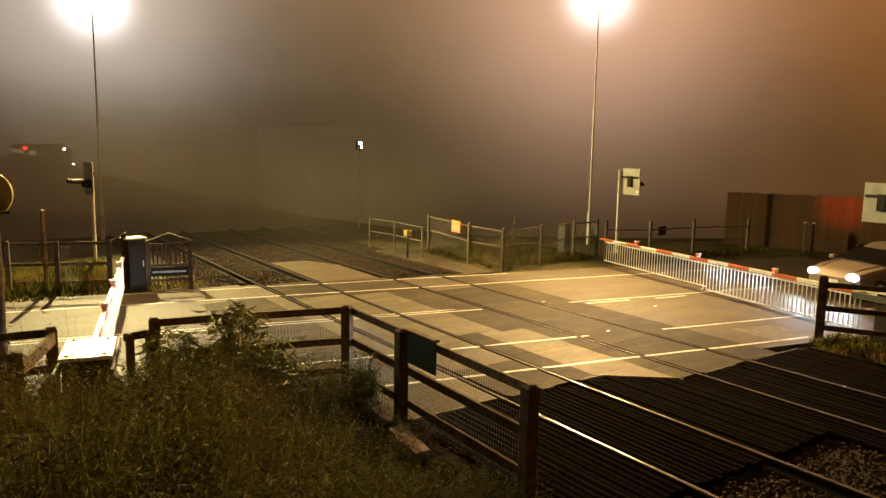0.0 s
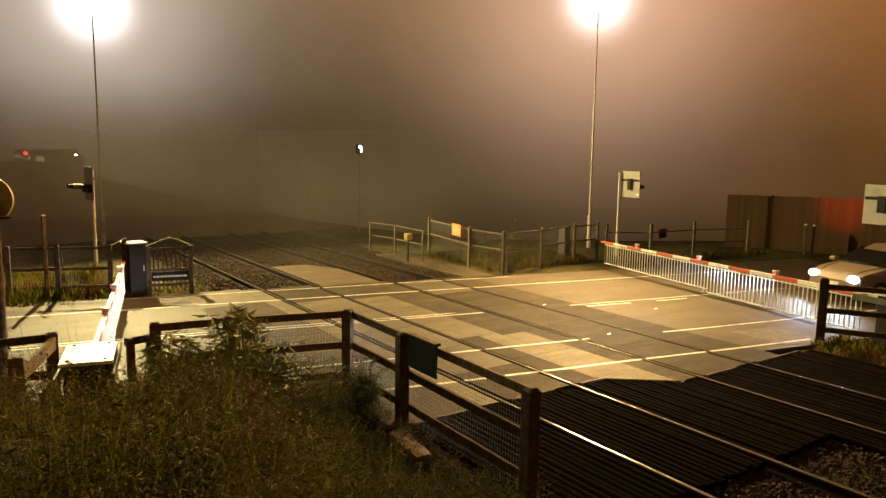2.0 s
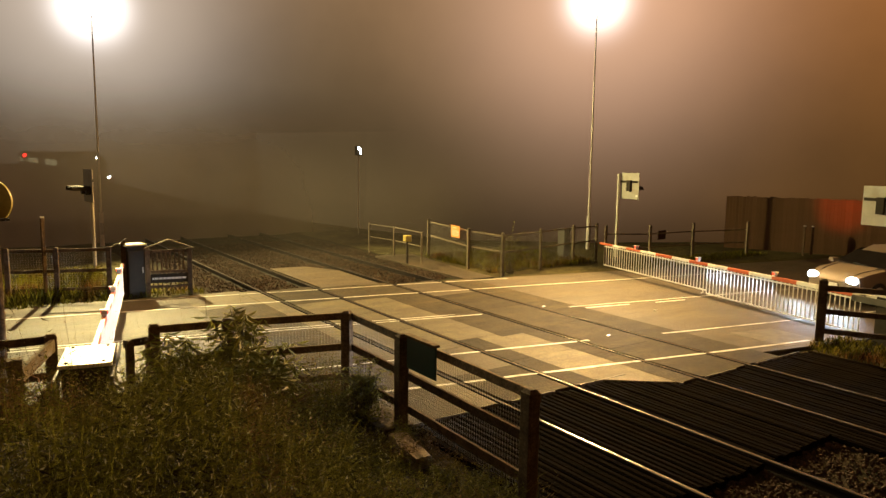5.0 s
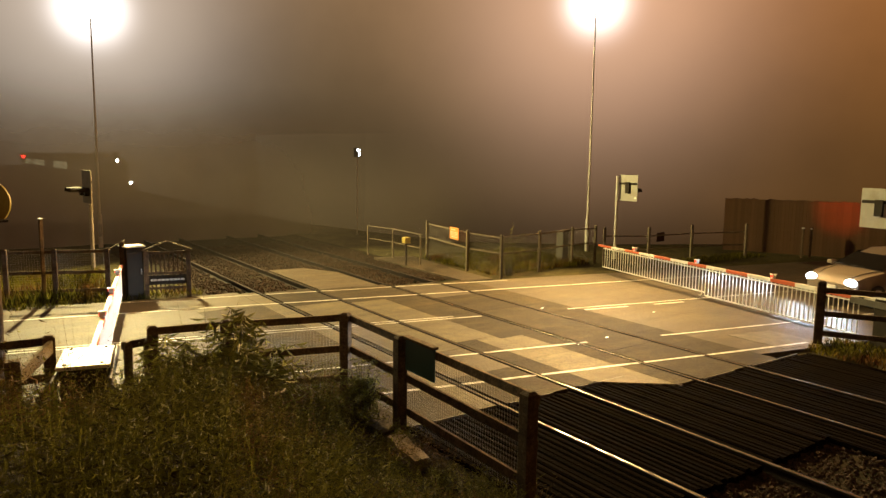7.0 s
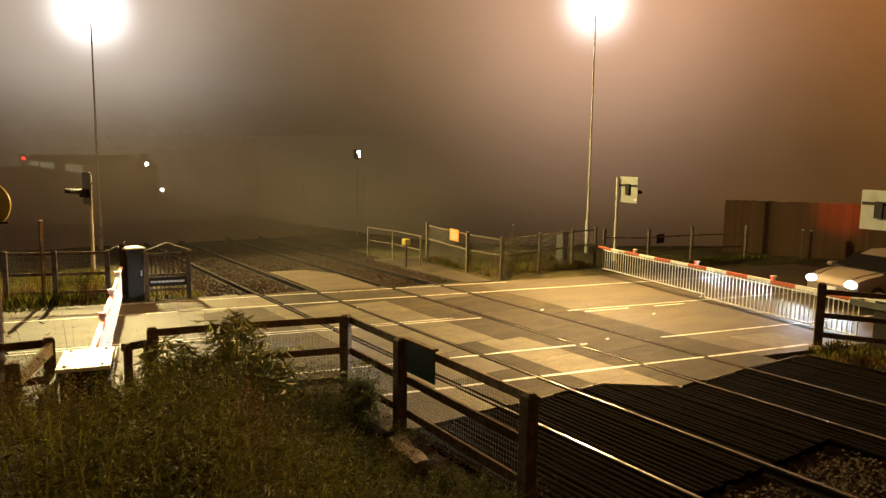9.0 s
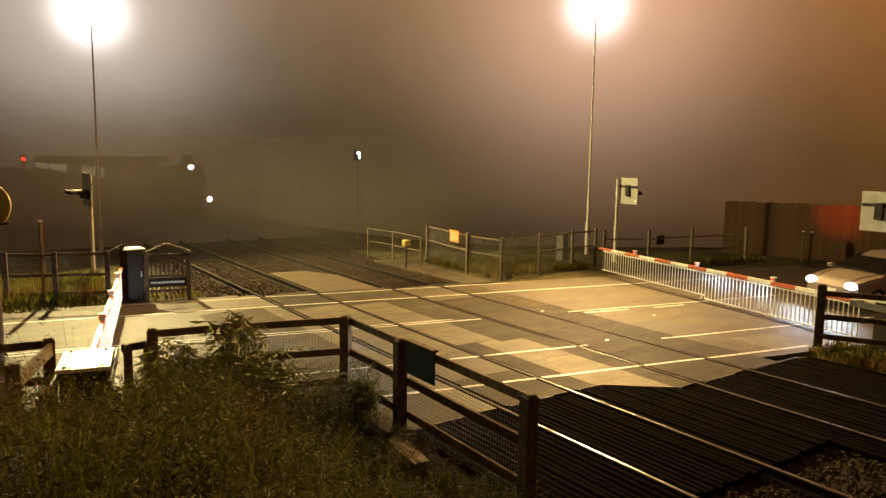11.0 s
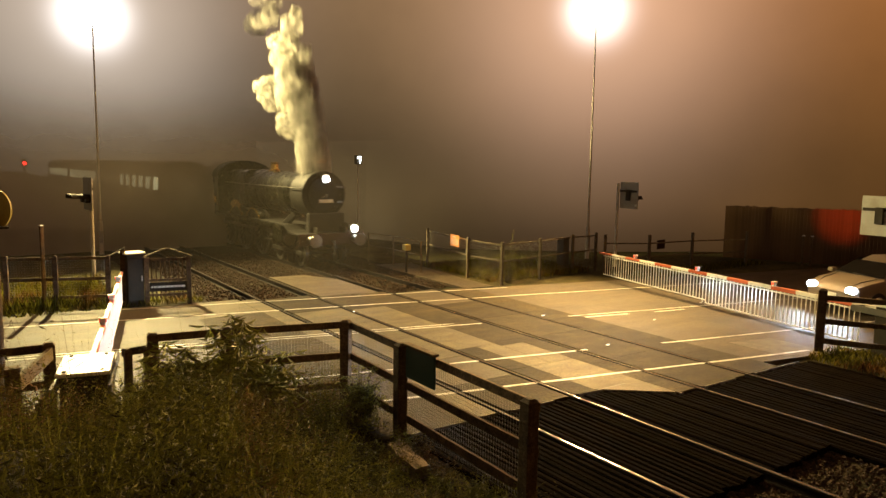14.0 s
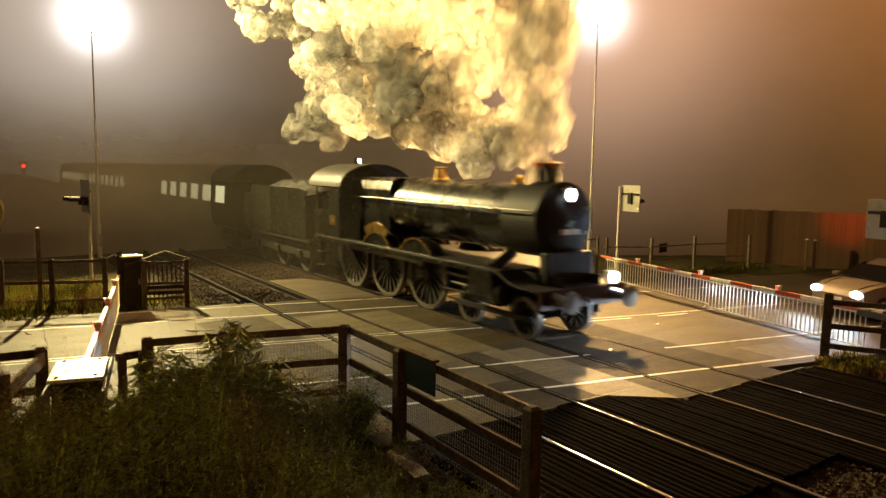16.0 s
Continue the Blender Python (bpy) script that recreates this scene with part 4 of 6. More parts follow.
def build_signs():
    rng = random.Random(2)
    s = thing("warning_sign", (-19.9, 14.33, 0), "orange warning sign with pale lettering on the fence", "sign", turn=-11)
    bm = bmesh.new()
    box(bm, -0.36, 0.36, -0.08, -0.065, 0.95, 1.36, None, 0.006)
    part("sign_plate", bm, SIGN_ORANGE, s, "orange plate")
    bm = bmesh.new()
    bars(bm, -0.30, 0.30, 1.0, 1.22, 4, -0.082, rng)
    bars(bm, -0.22, 0.12, 1.24, 1.32, 1, -0.082, rng)
    part("lettering", bm, WHITE, s, "small pale lettering bars")
    g = thing("green_notice", (-7.95, 4.82, 0), "dark green notice board hung on the fence rail", "notice board")
    bm = bmesh.new()
    box(bm, -0.02, 0.68, 0.10, 0.125, 0.86, 1.30, None, 0.006)
    part("board", bm, SIGN_GREEN, g)
    bm = bmesh.new()
    box(bm, -0.04, 0.70, 0.06, 0.16, 1.30, 1.335, None, 0.006)
    part("cap_rail", bm, TIMBER, g)
    r = thing("red_notice", (-17.4, 22.2, 0), "small dull red notice on the roadside fence", "sign", turn=100)
    bm = bmesh.new()
    box(bm, -0.3, 0.3, -0.02, 0.0, 0.7, 1.05, None, 0.005)
    part("sign_plate", bm, BEAM_RED, r)
    # cabinets
    c = thing("equipment_cabinet", (-19.72, 3.72, 0), "tall dark equipment cabinet with a white lid", "cabinet", turn=8)
    bm = bmesh.new()
    box(bm, -0.24, 0.20, -0.22, 0.22, -0.1, 1.32, None, 0.015)
    part("body", bm, DARK_BOX, c)
    bm = bmesh.new()
    box(bm, -0.27, 0.23, -0.27, 0.27, 1.32, 1.36, None, 0.01)
    part("lid", bm, WHITE, c, "white lid")
    bm = bmesh.new()
    box(bm, 0.201, 0.215, -0.20, 0.20, 0.1, 1.18, None, 0.006)
    door = part("door", bm, DARK_BOX, c)
    bm = bmesh.new()
    box(bm, 0.216, 0.24, 0.13, 0.16, 0.6, 0.75, None, 0.004)
    part("handle", bm, GALV, door, "steel handle")
    c = thing("relay_cabinet", (-18.95, 18.55, 0), "pale grey relay cabinet behind the fence", "cabinet", turn=10)
    bm = bmesh.new()
    box(bm, -0.15, 0.15, -0.18, 0.18, -0.1, 1.12, None, 0.015)
    part("body", bm, GREY_BOX, c)
    bm = bmesh.new()
    box(bm, -0.17, 0.17, -0.20, 0.20, 1.12, 1.15, None, 0.01)
    part("lid", bm, GREY_BOX, c)
    bm = bmesh.new()
    box(bm, 0.151, 0.165, -0.15, 0.15, 0.1, 1.05, None, 0.006)
    part("door", bm, GREY_BOX, c)
    y = thing("point_box", (-21.15, 13.05, 0), "small yellow box beside the far track", "box")
    bm = bmesh.new()
    box(bm, -0.03, 0.03, -0.03, 0.03, -0.2, 0.74, None, 0.005)
    part("stand", bm, DARK_BOX, y)
    bm = bmesh.new()
    box(bm, -0.12, 0.12, -0.11, 0.11, 0.74, 0.96, None, 0.02)
    part("housing", bm, YELLOW, y, "yellow housing")
    # wicket gate with a gabled top
    g = thing("wicket_gate", (-19.56, 4.03, 0), "dark timber wicket gate with a gabled top rail", "gate", turn=78)
    for x in (0.0, 1.04):
        bm = bmesh.new()
        box(bm, x - 0.06, x + 0.06, -0.06, 0.06, -0.2, 1.22, None, 0.006)
        part("gate_post", bm, TIMBER, g)
    for a, b in (((-0.1, 0, 1.22), (0.52, 0, 1.46)), ((0.52, 0, 1.46), (1.14, 0, 1.22))):
        bm = bmesh.new()
        beam(bm, a, b, 0.12, 0.025)
        part("gable_rail", bm, TIMBER_PALE, g)
    for z in (1.15, 0.6, 0.2):
        bm = bmesh.new()
        box(bm, 0.06, 0.98, -0.02, 0.02, z - 0.035, z + 0.035, None, 0.004)
        part("gate_rail", bm, TIMBER, g)
    for x in np.arange(0.12, 0.96, 0.11):
        bm = bmesh.new()
        box(bm, x - 0.018, x + 0.018, 0.022, 0.036, 0.08, 1.16, None, 0.003)
        part("pale", bm, TIMBER, g)
    bm = bmesh.new()
    bars(bm, 0.1, 0.95, 0.36, 0.48, 1, -0.03, rng)
    part("lettering", bm, WHITE, g, "worn white lettering bars")
    bm = bmesh.new()
    box(bm, 0.06, 0.98, -0.028, -0.021, 0.3, 0.54)
    part("name_board", bm, DARK_BOX, g, "dark lettered board")
    # small gable post top next to the cabinet
    t = thing("gate_post_cap", (-19.75, 3.2, 0), "timber gate post with one sloping top rail", "gate post", turn=76)
    bm = bmesh.new()
    box(bm, 0.22, 0.34, -0.06, 0.06, -0.2, 1.45, None, 0.006)
    part("post", bm, TIMBER, t)
    bm = bmesh.new()
    beam(bm, (-0.08, 0, 1.26), (0.36, 0, 1.50), 0.10, 0.025)
    part("rail", bm, TIMBER_PALE, t)


def build_small_things():
    for x, y in ((-10.06, 11.26), (-13.0, 12.1), (-12.0, 17.2), (-11.2, 14.2)):
        st = thing("road_stud", (x, y, 0), "small pale reflective road stud", "road stud", "road studs", 12)
        bm = bmesh.new()
        box(bm, -0.022, 0.022, -0.05, 0.05, -0.01, 0.012, None, 0.004)
        part("casing", bm, GALV, st)
    for x, y, h in ((-20.15, 1.70, 2.15), (-15.12, 28.26, 1.2), (-14.95, 28.59, 1.16)):
        p = thing("marker_post", (x, y, ground_z(x, y)), "thin pale weathered post standing by the road", "post", "marker posts", 14)
        bm = bmesh.new()
        box(bm, -0.04, 0.04, -0.04, 0.04, -0.2, h, None, 0.008)
        part("shaft", bm, TIMBER, p)
        bm = bmesh.new()
        box(bm, -0.048, 0.048, -0.048, 0.048, h, h + 0.03, None, 0.008)
        part("cap", bm, WHITE, p)
    k = thing("kerb_stone", (-7.3, 4.55, ground_z(-7.3, 4.55) + 0.05), "rough pale concrete block lying by the fence", "stone", turn=-8)
    bm = bmesh.new()
    bmesh.ops.create_cube(bm, size=1.0)
    bmesh.ops.subdivide_edges(bm, edges=bm.edges[:], cuts=4, use_grid_fill=True)
    for v in bm.verts:
        v.co = Vector((v.co.x * 0.85, v.co.y * 0.22, v.co.z * 0.22)) + 0.05 * noise.noise_vector(v.co * 2.5)
    part("block", bm, GREY_STONE, k, "", True)


def board_fence():
    """Close-boarded fence beyond the road."""
    f = thing("board_fence", (-19.5, 27.5, 0), "tall red-brown close-boarded fence beyond the road", "fence", turn=24)
    bm = bmesh.new()
    box(bm, 0.0, 0.13, -0.012, 0.012, -0.1, 2.22, None)
    me = mesh_of("board", bm, BOARDS)
    rng = random.Random(7)
    for i in range(8, 95):
        ob = new("board", me)
        ob.parent = f
        ob.location = (i * 0.135, rng.uniform(-0.01, 0.01), rng.uniform(-0.03, 0.03))
    for z in (0.4, 1.2, 2.0):
        bm = bmesh.new()
        box(bm, 1.08, 12.8, 0.015, 0.06, z - 0.05, z + 0.05)
        part("fence_rail", bm, BOARDS, f)
    # added red spot hung in mid-air, standing in for the signal's red light
    spot("added_red_glow", (-9.3, 21.0, 2.6), (-14.3, 29.75, 1.95), 5500, (1.0, 0.10, 0.02), 15, 1.0, 0.1)


# the waiting car
def build_car():
    c = thing("car", (-9.45, 19.15, 0), "beige hatchback waiting with dipped headlights lit", "car", turn=-90 - 15.5)
    # local x forward from the front bumper line, y to its left
    L, w = 4.0, 0.86
    stations = [(-4.0, 0.45, 0.95, 0.95, 0.74), (-3.85, 0.30, 1.02, 1.32, 0.80), (-3.2, 0.26, 0.98, 1.44, 0.86), (-2.2, 0.26, 0.95, 1.45, 0.86), (-1.55, 0.26, 0.94, 1.25, 0.86), (-1.0, 0.26, 0.92, 0.96, 0.86), (-0.45, 0.26, 0.84, 0.86, 0.85), (-0.12, 0.26, 0.74, 0.76, 0.80), (0.0, 0.32, 0.60, 0.61, 0.68)]
    bm = bmesh.new()
    rings = []
    for x, z0, zs, zt, wy in stations:
        tw = wy * (0.72 if zt - zs > 0.15 else 0.9)
        ring = [(-wy * 0.9, z0), (-wy, z0 + 0.15), (-wy, zs - 0.08), (-wy * 0.94, zs), (-tw, zt - 0.03), (-tw * 0.6, zt), (tw * 0.6, zt), (tw, zt - 0.03), (wy * 0.94, zs), (wy, zs - 0.08), (wy, z0 + 0.15), (wy * 0.9, z0)]
        rings.append([bm.verts.new((x, y, z)) for y, z in ring])
    for a, b in zip(rings, rings[1:]):
        for i in range(len(a)):
            j = (i + 1) % len(a)
            bm.faces.new((a[i], a[j], b[j], b[i]))
    bm.faces.new(rings[0])
    bm.faces.new(rings[-1][::-1])
    part("body", bm, CAR_PAINT, c, "beige metallic body", True)
    bm = bmesh.new()
    for y0, y1, m in ((-0.62, 0.62, 1),):
        v = [bm.verts.new(q) for q in ((-0.98, -0.76, 0.975), (-0.98, 0.76, 0.975), (-1.62, 0.62, 1.31), (-1.62, -0.62, 1.31))]
        bm.faces.new(v)
    bmesh.ops.solidify(bm, geom=bm.faces[:], thickness=0.03)
    part("windscreen", bm, GLASS_DARK, c, "dark windscreen")
    for s in (-1, 1):
        bm = bmesh.new()
        v = [bm.verts.new(q) for q in ((-1.25, s * 0.845, 0.97), (-3.2, s * 0.845, 1.0), (-3.0, s * 0.675, 1.36), (-1.75, s * 0.655, 1.34))]
        bm.faces.new(v)
        bmesh.ops.solidify(bm, geom=bm.faces[:], thickness=0.03)
        part("side_window", bm, GLASS_DARK, c, "dark side window")
        bm = bmesh.new()
        box(bm, -1.25, -1.05, s * 0.97 - 0.09, s * 0.97 + 0.09, 0.93, 1.05, None, 0.03)
        part("door_mirror", bm, CAR_PAINT, c, "", True)
        bm = bmesh.new()
        lathe(bm, [(0.0, 0.0), (0.01, 0.11), (0.03, 0.14), (0.06, 0.12), (0.075, 0.0)], pose(-0.09, s * 0.62, 0.66, 0, 75, 0) @ Matrix.Diagonal((0.75, 1.35, 1, 1)), 18)
        part("headlight", bm, LENS_CAR, c, "lit white headlight")
        for x in (-0.75, -3.25):
            bm = bmesh.new()
            lathe(bm, [(-0.1, 0.2), (-0.1, 0.3), (-0.06, 0.315), (0.06, 0.315), (0.1, 0.3), (0.1, 0.2)], pose(x, s * 0.77, 0.315, 90, 0, 0), 24)
            wheel = part("wheel", bm, TYRE, c, "black tyre", True)
            bm = bmesh.new()
            tube(bm, (x, s * 0.86, 0.315), (x, s * 0.885, 0.315), 0.2, 0.18, 18)
            part("rim", bm, GALV, wheel, "steel rim")
    bm = bmesh.new()
    box(bm, -0.1, 0.02, -0.5, 0.5, 0.33, 0.42, None, 0.02)
    part("grille", bm, CAR_BLACK, c)
    bm = bmesh.new()
    box(bm, 0.0, 0.03, -0.26, 0.26, 0.44, 0.55, None, 0.005)
    part("number_plate", bm, WHITE, c, "plain pale plate")
    bm = bmesh.new()
    for s in (-1, 1):
        beam(bm, (-0.95, s * 0.3, 0.985), (-1.02, s * 0.3 - 0.5, 1.0), 0.02, 0.02, 0.002)
    part("wipers", bm, CAR_BLACK, c)
    for s in (-1, 1):
        bm = bmesh.new()
        pts = [(-0.2, s * 0.52, 0.775), (-0.45, s * 0.56, 0.864), (-0.75, s * 0.60, 0.915), (-0.98, s * 0.64, 0.962)]
        for p0, p1 in zip(pts, pts[1:]):
            beam(bm, p0, p1, 0.018, 0.012, 0)
        part("bonnet_seam", bm, CAR_BLACK, c)
    m = c.matrix_basis
    for s in (-1, 1):
        eye = m @ Vector((0.14, s * 0.62, 0.66))
        beam_light = spot("car_headlight_beam", eye, m @ Vector((16.0, s * 0.8 + 0.3, 0.25)), 8000, (0.74, 0.86, 1.0), 60, 0.9, 0.05)
        beam_light.matrix_world = beam_light.matrix_world @ Matrix.Diagonal((1.0, 0.2, 1.0, 1.0))
        spot("car_headlight_spread", eye, m @ Vector((3.0, s * 0.75, 0.25)), 260, (0.66, 0.81, 1.0), 120, 0.7, 0.04)


# plants
def leaf_cloud(name, leaves, mat, label, category, kind="stuff", parent=None):
    """leaves: rows of place, direction, side, length, width."""
    verts, faces = [], []
    for c, d, s, n, w in leaves:
        k = len(verts)
        up = np.cross(d, s) * min(1.0, 5 * w / n)
        verts.extend([c, c + d * n * 0.5 + s * w * 0.5 + up * n * 0.05, c + d * n - up * n * 0.12, c + d * n * 0.5 - s * w * 0.5 + up * n * 0.05])
        faces.extend([(k, k + 1, k + 2), (k, k + 2, k + 3)])
    me = bpy.data.meshes.new(name)
    me.from_pydata([tuple(v) for v in verts], [], faces)
    me.materials.append(mat)
    ob = new(name, me)
    if parent:
        ob.parent = parent
        return tagged(ob, label)
    return tagged(ob, label, category, kind=kind)


def unit(v):
    return v / (np.linalg.norm(v) + 1e-9)


def build_plants():
    rng = np.random.default_rng(11)
    leaves = []
    # weeds on the bank: clumps of leafy stems, some tall, some short
    clumps = 0
    while clumps < 1800:
        cx, cy = rng.uniform(-10.4, -0.6), rng.uniform(-3.2, 4.9)
        if min(cx + 10.25, 4.9 - cy) < 0 or math.hypot(cx, cy) < 2.8:
            continue
        clumps += 1
        patch = 0.5 + 0.5 * noise.noise((cx * 0.8, cy * 0.8, 3))
        reach = rng.uniform(0.12, 0.34)
        top = rng.uniform(0.32, 0.60) * (0.55 + 1.1 * patch)
        if cx > -8.4 and cy > 3.0:
            top *= 0.5
        if -10.3 < cx < -9.0 and cy < 2.2:
            top *= 1.5
        if rng.uniform() < 0.07:
            top, reach = top * 1.7, reach * 0.6
        broad = rng.uniform(0.14, 0.30)
        size = rng.choice((0.036, 0.048, 0.065, 0.09)) * rng.uniform(0.8, 1.2)
        for _ in range(int(rng.integers(7, 15))):
            a = rng.uniform(0, 2 * math.pi)
            out = reach * math.sqrt(rng.uniform(0, 1))
            x, y = cx + out * math.cos(a), cy + out * math.sin(a)
            if min(x + 10.3, 4.95 - y) < 0:
                continue
            z = ground_z(x, y)
            tall = top * rng.uniform(0.5, 1.25)
            lean = (math.cos(a) * 0.3 * out / reach + rng.normal(0, 0.1), math.sin(a) * 0.3 * out / reach + rng.normal(0, 0.1))
            stalk = unit(np.array([lean[0], lean[1], 1.0]))
            leaves.append((np.array([x, y, z]), stalk, unit(np.cross(stalk, (math.cos(a), math.sin(a), 0.1))), tall * 1.05, 0.003))
            if rng.uniform() < 0.05:  # a bowed grass blade among the stems
                c, piece = np.array([x, y, z]), tall * rng.uniform(0.2, 0.3)
                for bow in (0.1, 0.22, 0.4, 0.7, 1.2):
                    d = unit(np.array([math.cos(a) * bow, math.sin(a) * bow, 1.0 - 0.4 * bow]))
                    leaves.append((c, d, np.array([-math.sin(a), math.cos(a), 0.0]), piece, 0.008))
                    c = c + d * piece * 0.93
            k = int(rng.integers(10, 17))
            for i in range(k):
                f = (i + 1) / k
                c = np.array([x + lean[0] * tall * f, y + lean[1] * tall * f, z + tall * f])
                g = a + i * 2.4 + rng.normal(0, 0.3)
                d = unit(np.array([math.cos(g), math.sin(g), rng.uniform(-0.8, 0.7)]))
                s = unit(np.cross(d, (0, 0, 1)))
                n = size * rng.uniform(0.7, 1.25) * (1.2 - 0.6 * f)
                leaves.append((c, d, s, n, n * broad))
    leaf_cloud("weeds", leaves, LEAF, "dense knee-high weeds and nettles covering the bank", "weeds")

    def bush(name, at, shoots, reach, height, label, mat, leaf=1.0):
        b = thing(name, (at[0], at[1], 0), label, "bush", "bushes")
        z0 = ground_z(*at)
        rows, bm = [], bmesh.new()
        for _ in range(shoots):
            a = rng.uniform(0, 2 * math.pi)
            out = reach * rng.uniform(0.1, 1.0)
            top = np.array([math.cos(a) * out, math.sin(a) * out, z0 + height * (rng.uniform(1.0, 1.22) if rng.uniform() < 0.14 else rng.uniform(0.35, 0.85)) * (1 - 0.3 * out / reach)])
            base = np.array([math.cos(a) * out * 0.25, math.sin(a) * out * 0.25, z0 - 0.05])
            last = base
            k = 14
            for i in range(1, k + 1):
                f = i / k
                c = base + (top - base) * f
                c[:2] = base[:2] + (top - base)[:2] * f * f
                c[2] += 0.16 * math.sin(math.pi * f) - 0.16 * f ** 6
                if i % 2 == 0:
                    tube(bm, last, c, 0.008 * (1.2 - f), 0.008 * (1.1 - f), 4, False)
                    last = c
                if f > 0.25:
                    for _2 in range(3):
                        g = rng.uniform(0, 2 * math.pi)
                        d = unit(np.array([math.cos(g), math.sin(g), rng.uniform(-1.2, 0.2)]))
                        s = unit(np.cross(d, (0, 0, 1)))
                        n = rng.uniform(0.10, 0.23) * leaf
                        rows.append((c, d, s, n, n * rng.uniform(0.14, 0.22)))
        part("stem", bm, STEM, b)
        leaf_cloud("leaves", rows, mat, "narrow pale green leaves", "", parent=b)
    bush("buddleia_bush", (-9.25, 3.0), 220, 1.05, 1.62, "straggling buddleia bush with narrow leaves by the fence", LEAF_PALE, 1.25)
    bush("buddleia_bush", (-9.2, 2.2), 190, 1.1, 1.42, "straggling buddleia bush with narrow leaves by the fence", LEAF_PALE, 1.25)
    bush("small_shrub", (-8.85, 4.72), 75, 0.5, 1.0, "small feathery shrub at the fence corner", LEAF_PALE, 0.45)
    bush("small_shrub", (-17.7, 14.9), 30, 0.55, 1.9, "thin straggling shrub growing through the fence", LEAF_PALE, 0.42)
    # verge grass behind the fences
    grass = []
    def verge(x0, x1, y0, y1, n, tall):
        for _ in range(n):
            x, y = rng.uniform(x0, x1), rng.uniform(y0, y1)
            c = np.array([x, y, ground_z(x, y)])
            a = rng.uniform(0, 2 * math.pi)
            d = unit(np.array([math.cos(a) * 0.4, math.sin(a) * 0.4, 1.0]))
            s = np.array([-math.sin(a), math.cos(a), 0])
            h = rng.uniform(0.5, 1.0) * tall
            grass.append((c, d, s, h, 0.03))
    verge(-22, -17.9, 14.35, 19, 5000, 0.35)
    verge(-23.5, -19.75, -1, 3.4, 4500, 0.55)
    verge(-20.6, -19.2, 0.3, 5.4, 900, 0.25)
    verge(-7.3, -3.0, 14.0, 15.5, 1800, 0.22)
    verge(-17.0, -15.9, 19.0, 27, 1500, 0.25)
    leaf_cloud("verge_grass", grass, LEAF, "rough green verge grass behind the fences", "grass")


# the train. Local x runs forward from below the upper headlamp, z from the rail head.
TRAIN_Y = 11.13
TRAIN_X = [(0.0, -99.2), (0.5, -96.65), (1.0, -94.1), (1.5, -91.55), (2.0, -89.05), (2.5, -86.6), (3.0, -84.1), (3.5, -81.6), (4.0, -79.1), (6.5, -66.05), (7.0, -63.4), (7.5, -60.8), (8.0, -58.15), (8.5, -55.45), (9.0, -52.75), (11.5, -38.59), (12.0, -35.62), (12.5, -32.65), (13.0, -29.67), (13.5, -26.69), (14.0, -23.70), (14.5, -20.70), (15.0, -17.66), (15.5, -14.51), (16.0, -11.29)]


def train_x(t):
    return float(np.interp(t, [a for a, _ in TRAIN_X], [b for _, b in TRAIN_X]))


def wheelset(parent, x, radius, spokes, rim_mat, gauge_half=0.7, label="", width=0.13):
    """Two spoked wheels and their axle, turning about local y."""
    w = new("wheelset")
    w.parent, w.location = parent, (x, 0, radius)
    tagged(w, label)
    bm = bmesh.new()
    tube(bm, (0, -gauge_half, 0), (0, gauge_half, 0), 0.085, seg=12)
    part("axle", bm, LOCO_BLACK, w)
    for s in (-1, 1):
        y = s * 0.75
        bm = bmesh.new()
        m = pose(0, y, 0, 90, 0, 0)
        lathe(bm, [(-width / 2, radius - 0.11), (-width / 2, radius), (width / 2, radius), (width / 2, radius - 0.11), (-width / 2, radius - 0.11)], m, 36)
        part("tyre", bm, rim_mat, w, "bright steel tyre", True)
        bm = bmesh.new()
        tube(bm, (0, y - 0.09, 0), (0, y + 0.09, 0), radius * 0.2, seg=18)
        for i in range(spokes):
            a = 2 * math.pi * i / spokes
            beam(bm, (radius * 0.15 * math.cos(a), y, radius * 0.15 * math.sin(a)), ((radius - 0.09) * math.cos(a), y, (radius - 0.09) * math.sin(a)), 0.05, 0.06, 0, (0, 1, 0))
        if spokes > 12:
            a0 = math.pi / 2
            for k in range(-3, 4):
                a = math.pi + k * 0.12
                beam(bm, (radius * 0.55 * math.cos(a), y, radius * 0.55 * math.sin(a)), ((radius - 0.1) * math.cos(a), y, (radius - 0.1) * math.sin(a)), 0.07, 0.14, 0, (0, 1, 0))
        part("spokes", bm, LOCO_BLACK, w, "dark spoked wheel centre")
    return w


WHEELS = []
CRANK = 0.33
DRIVERS = (-4.4, -6.5, -8.6)
RODS = []
TRAIN = []


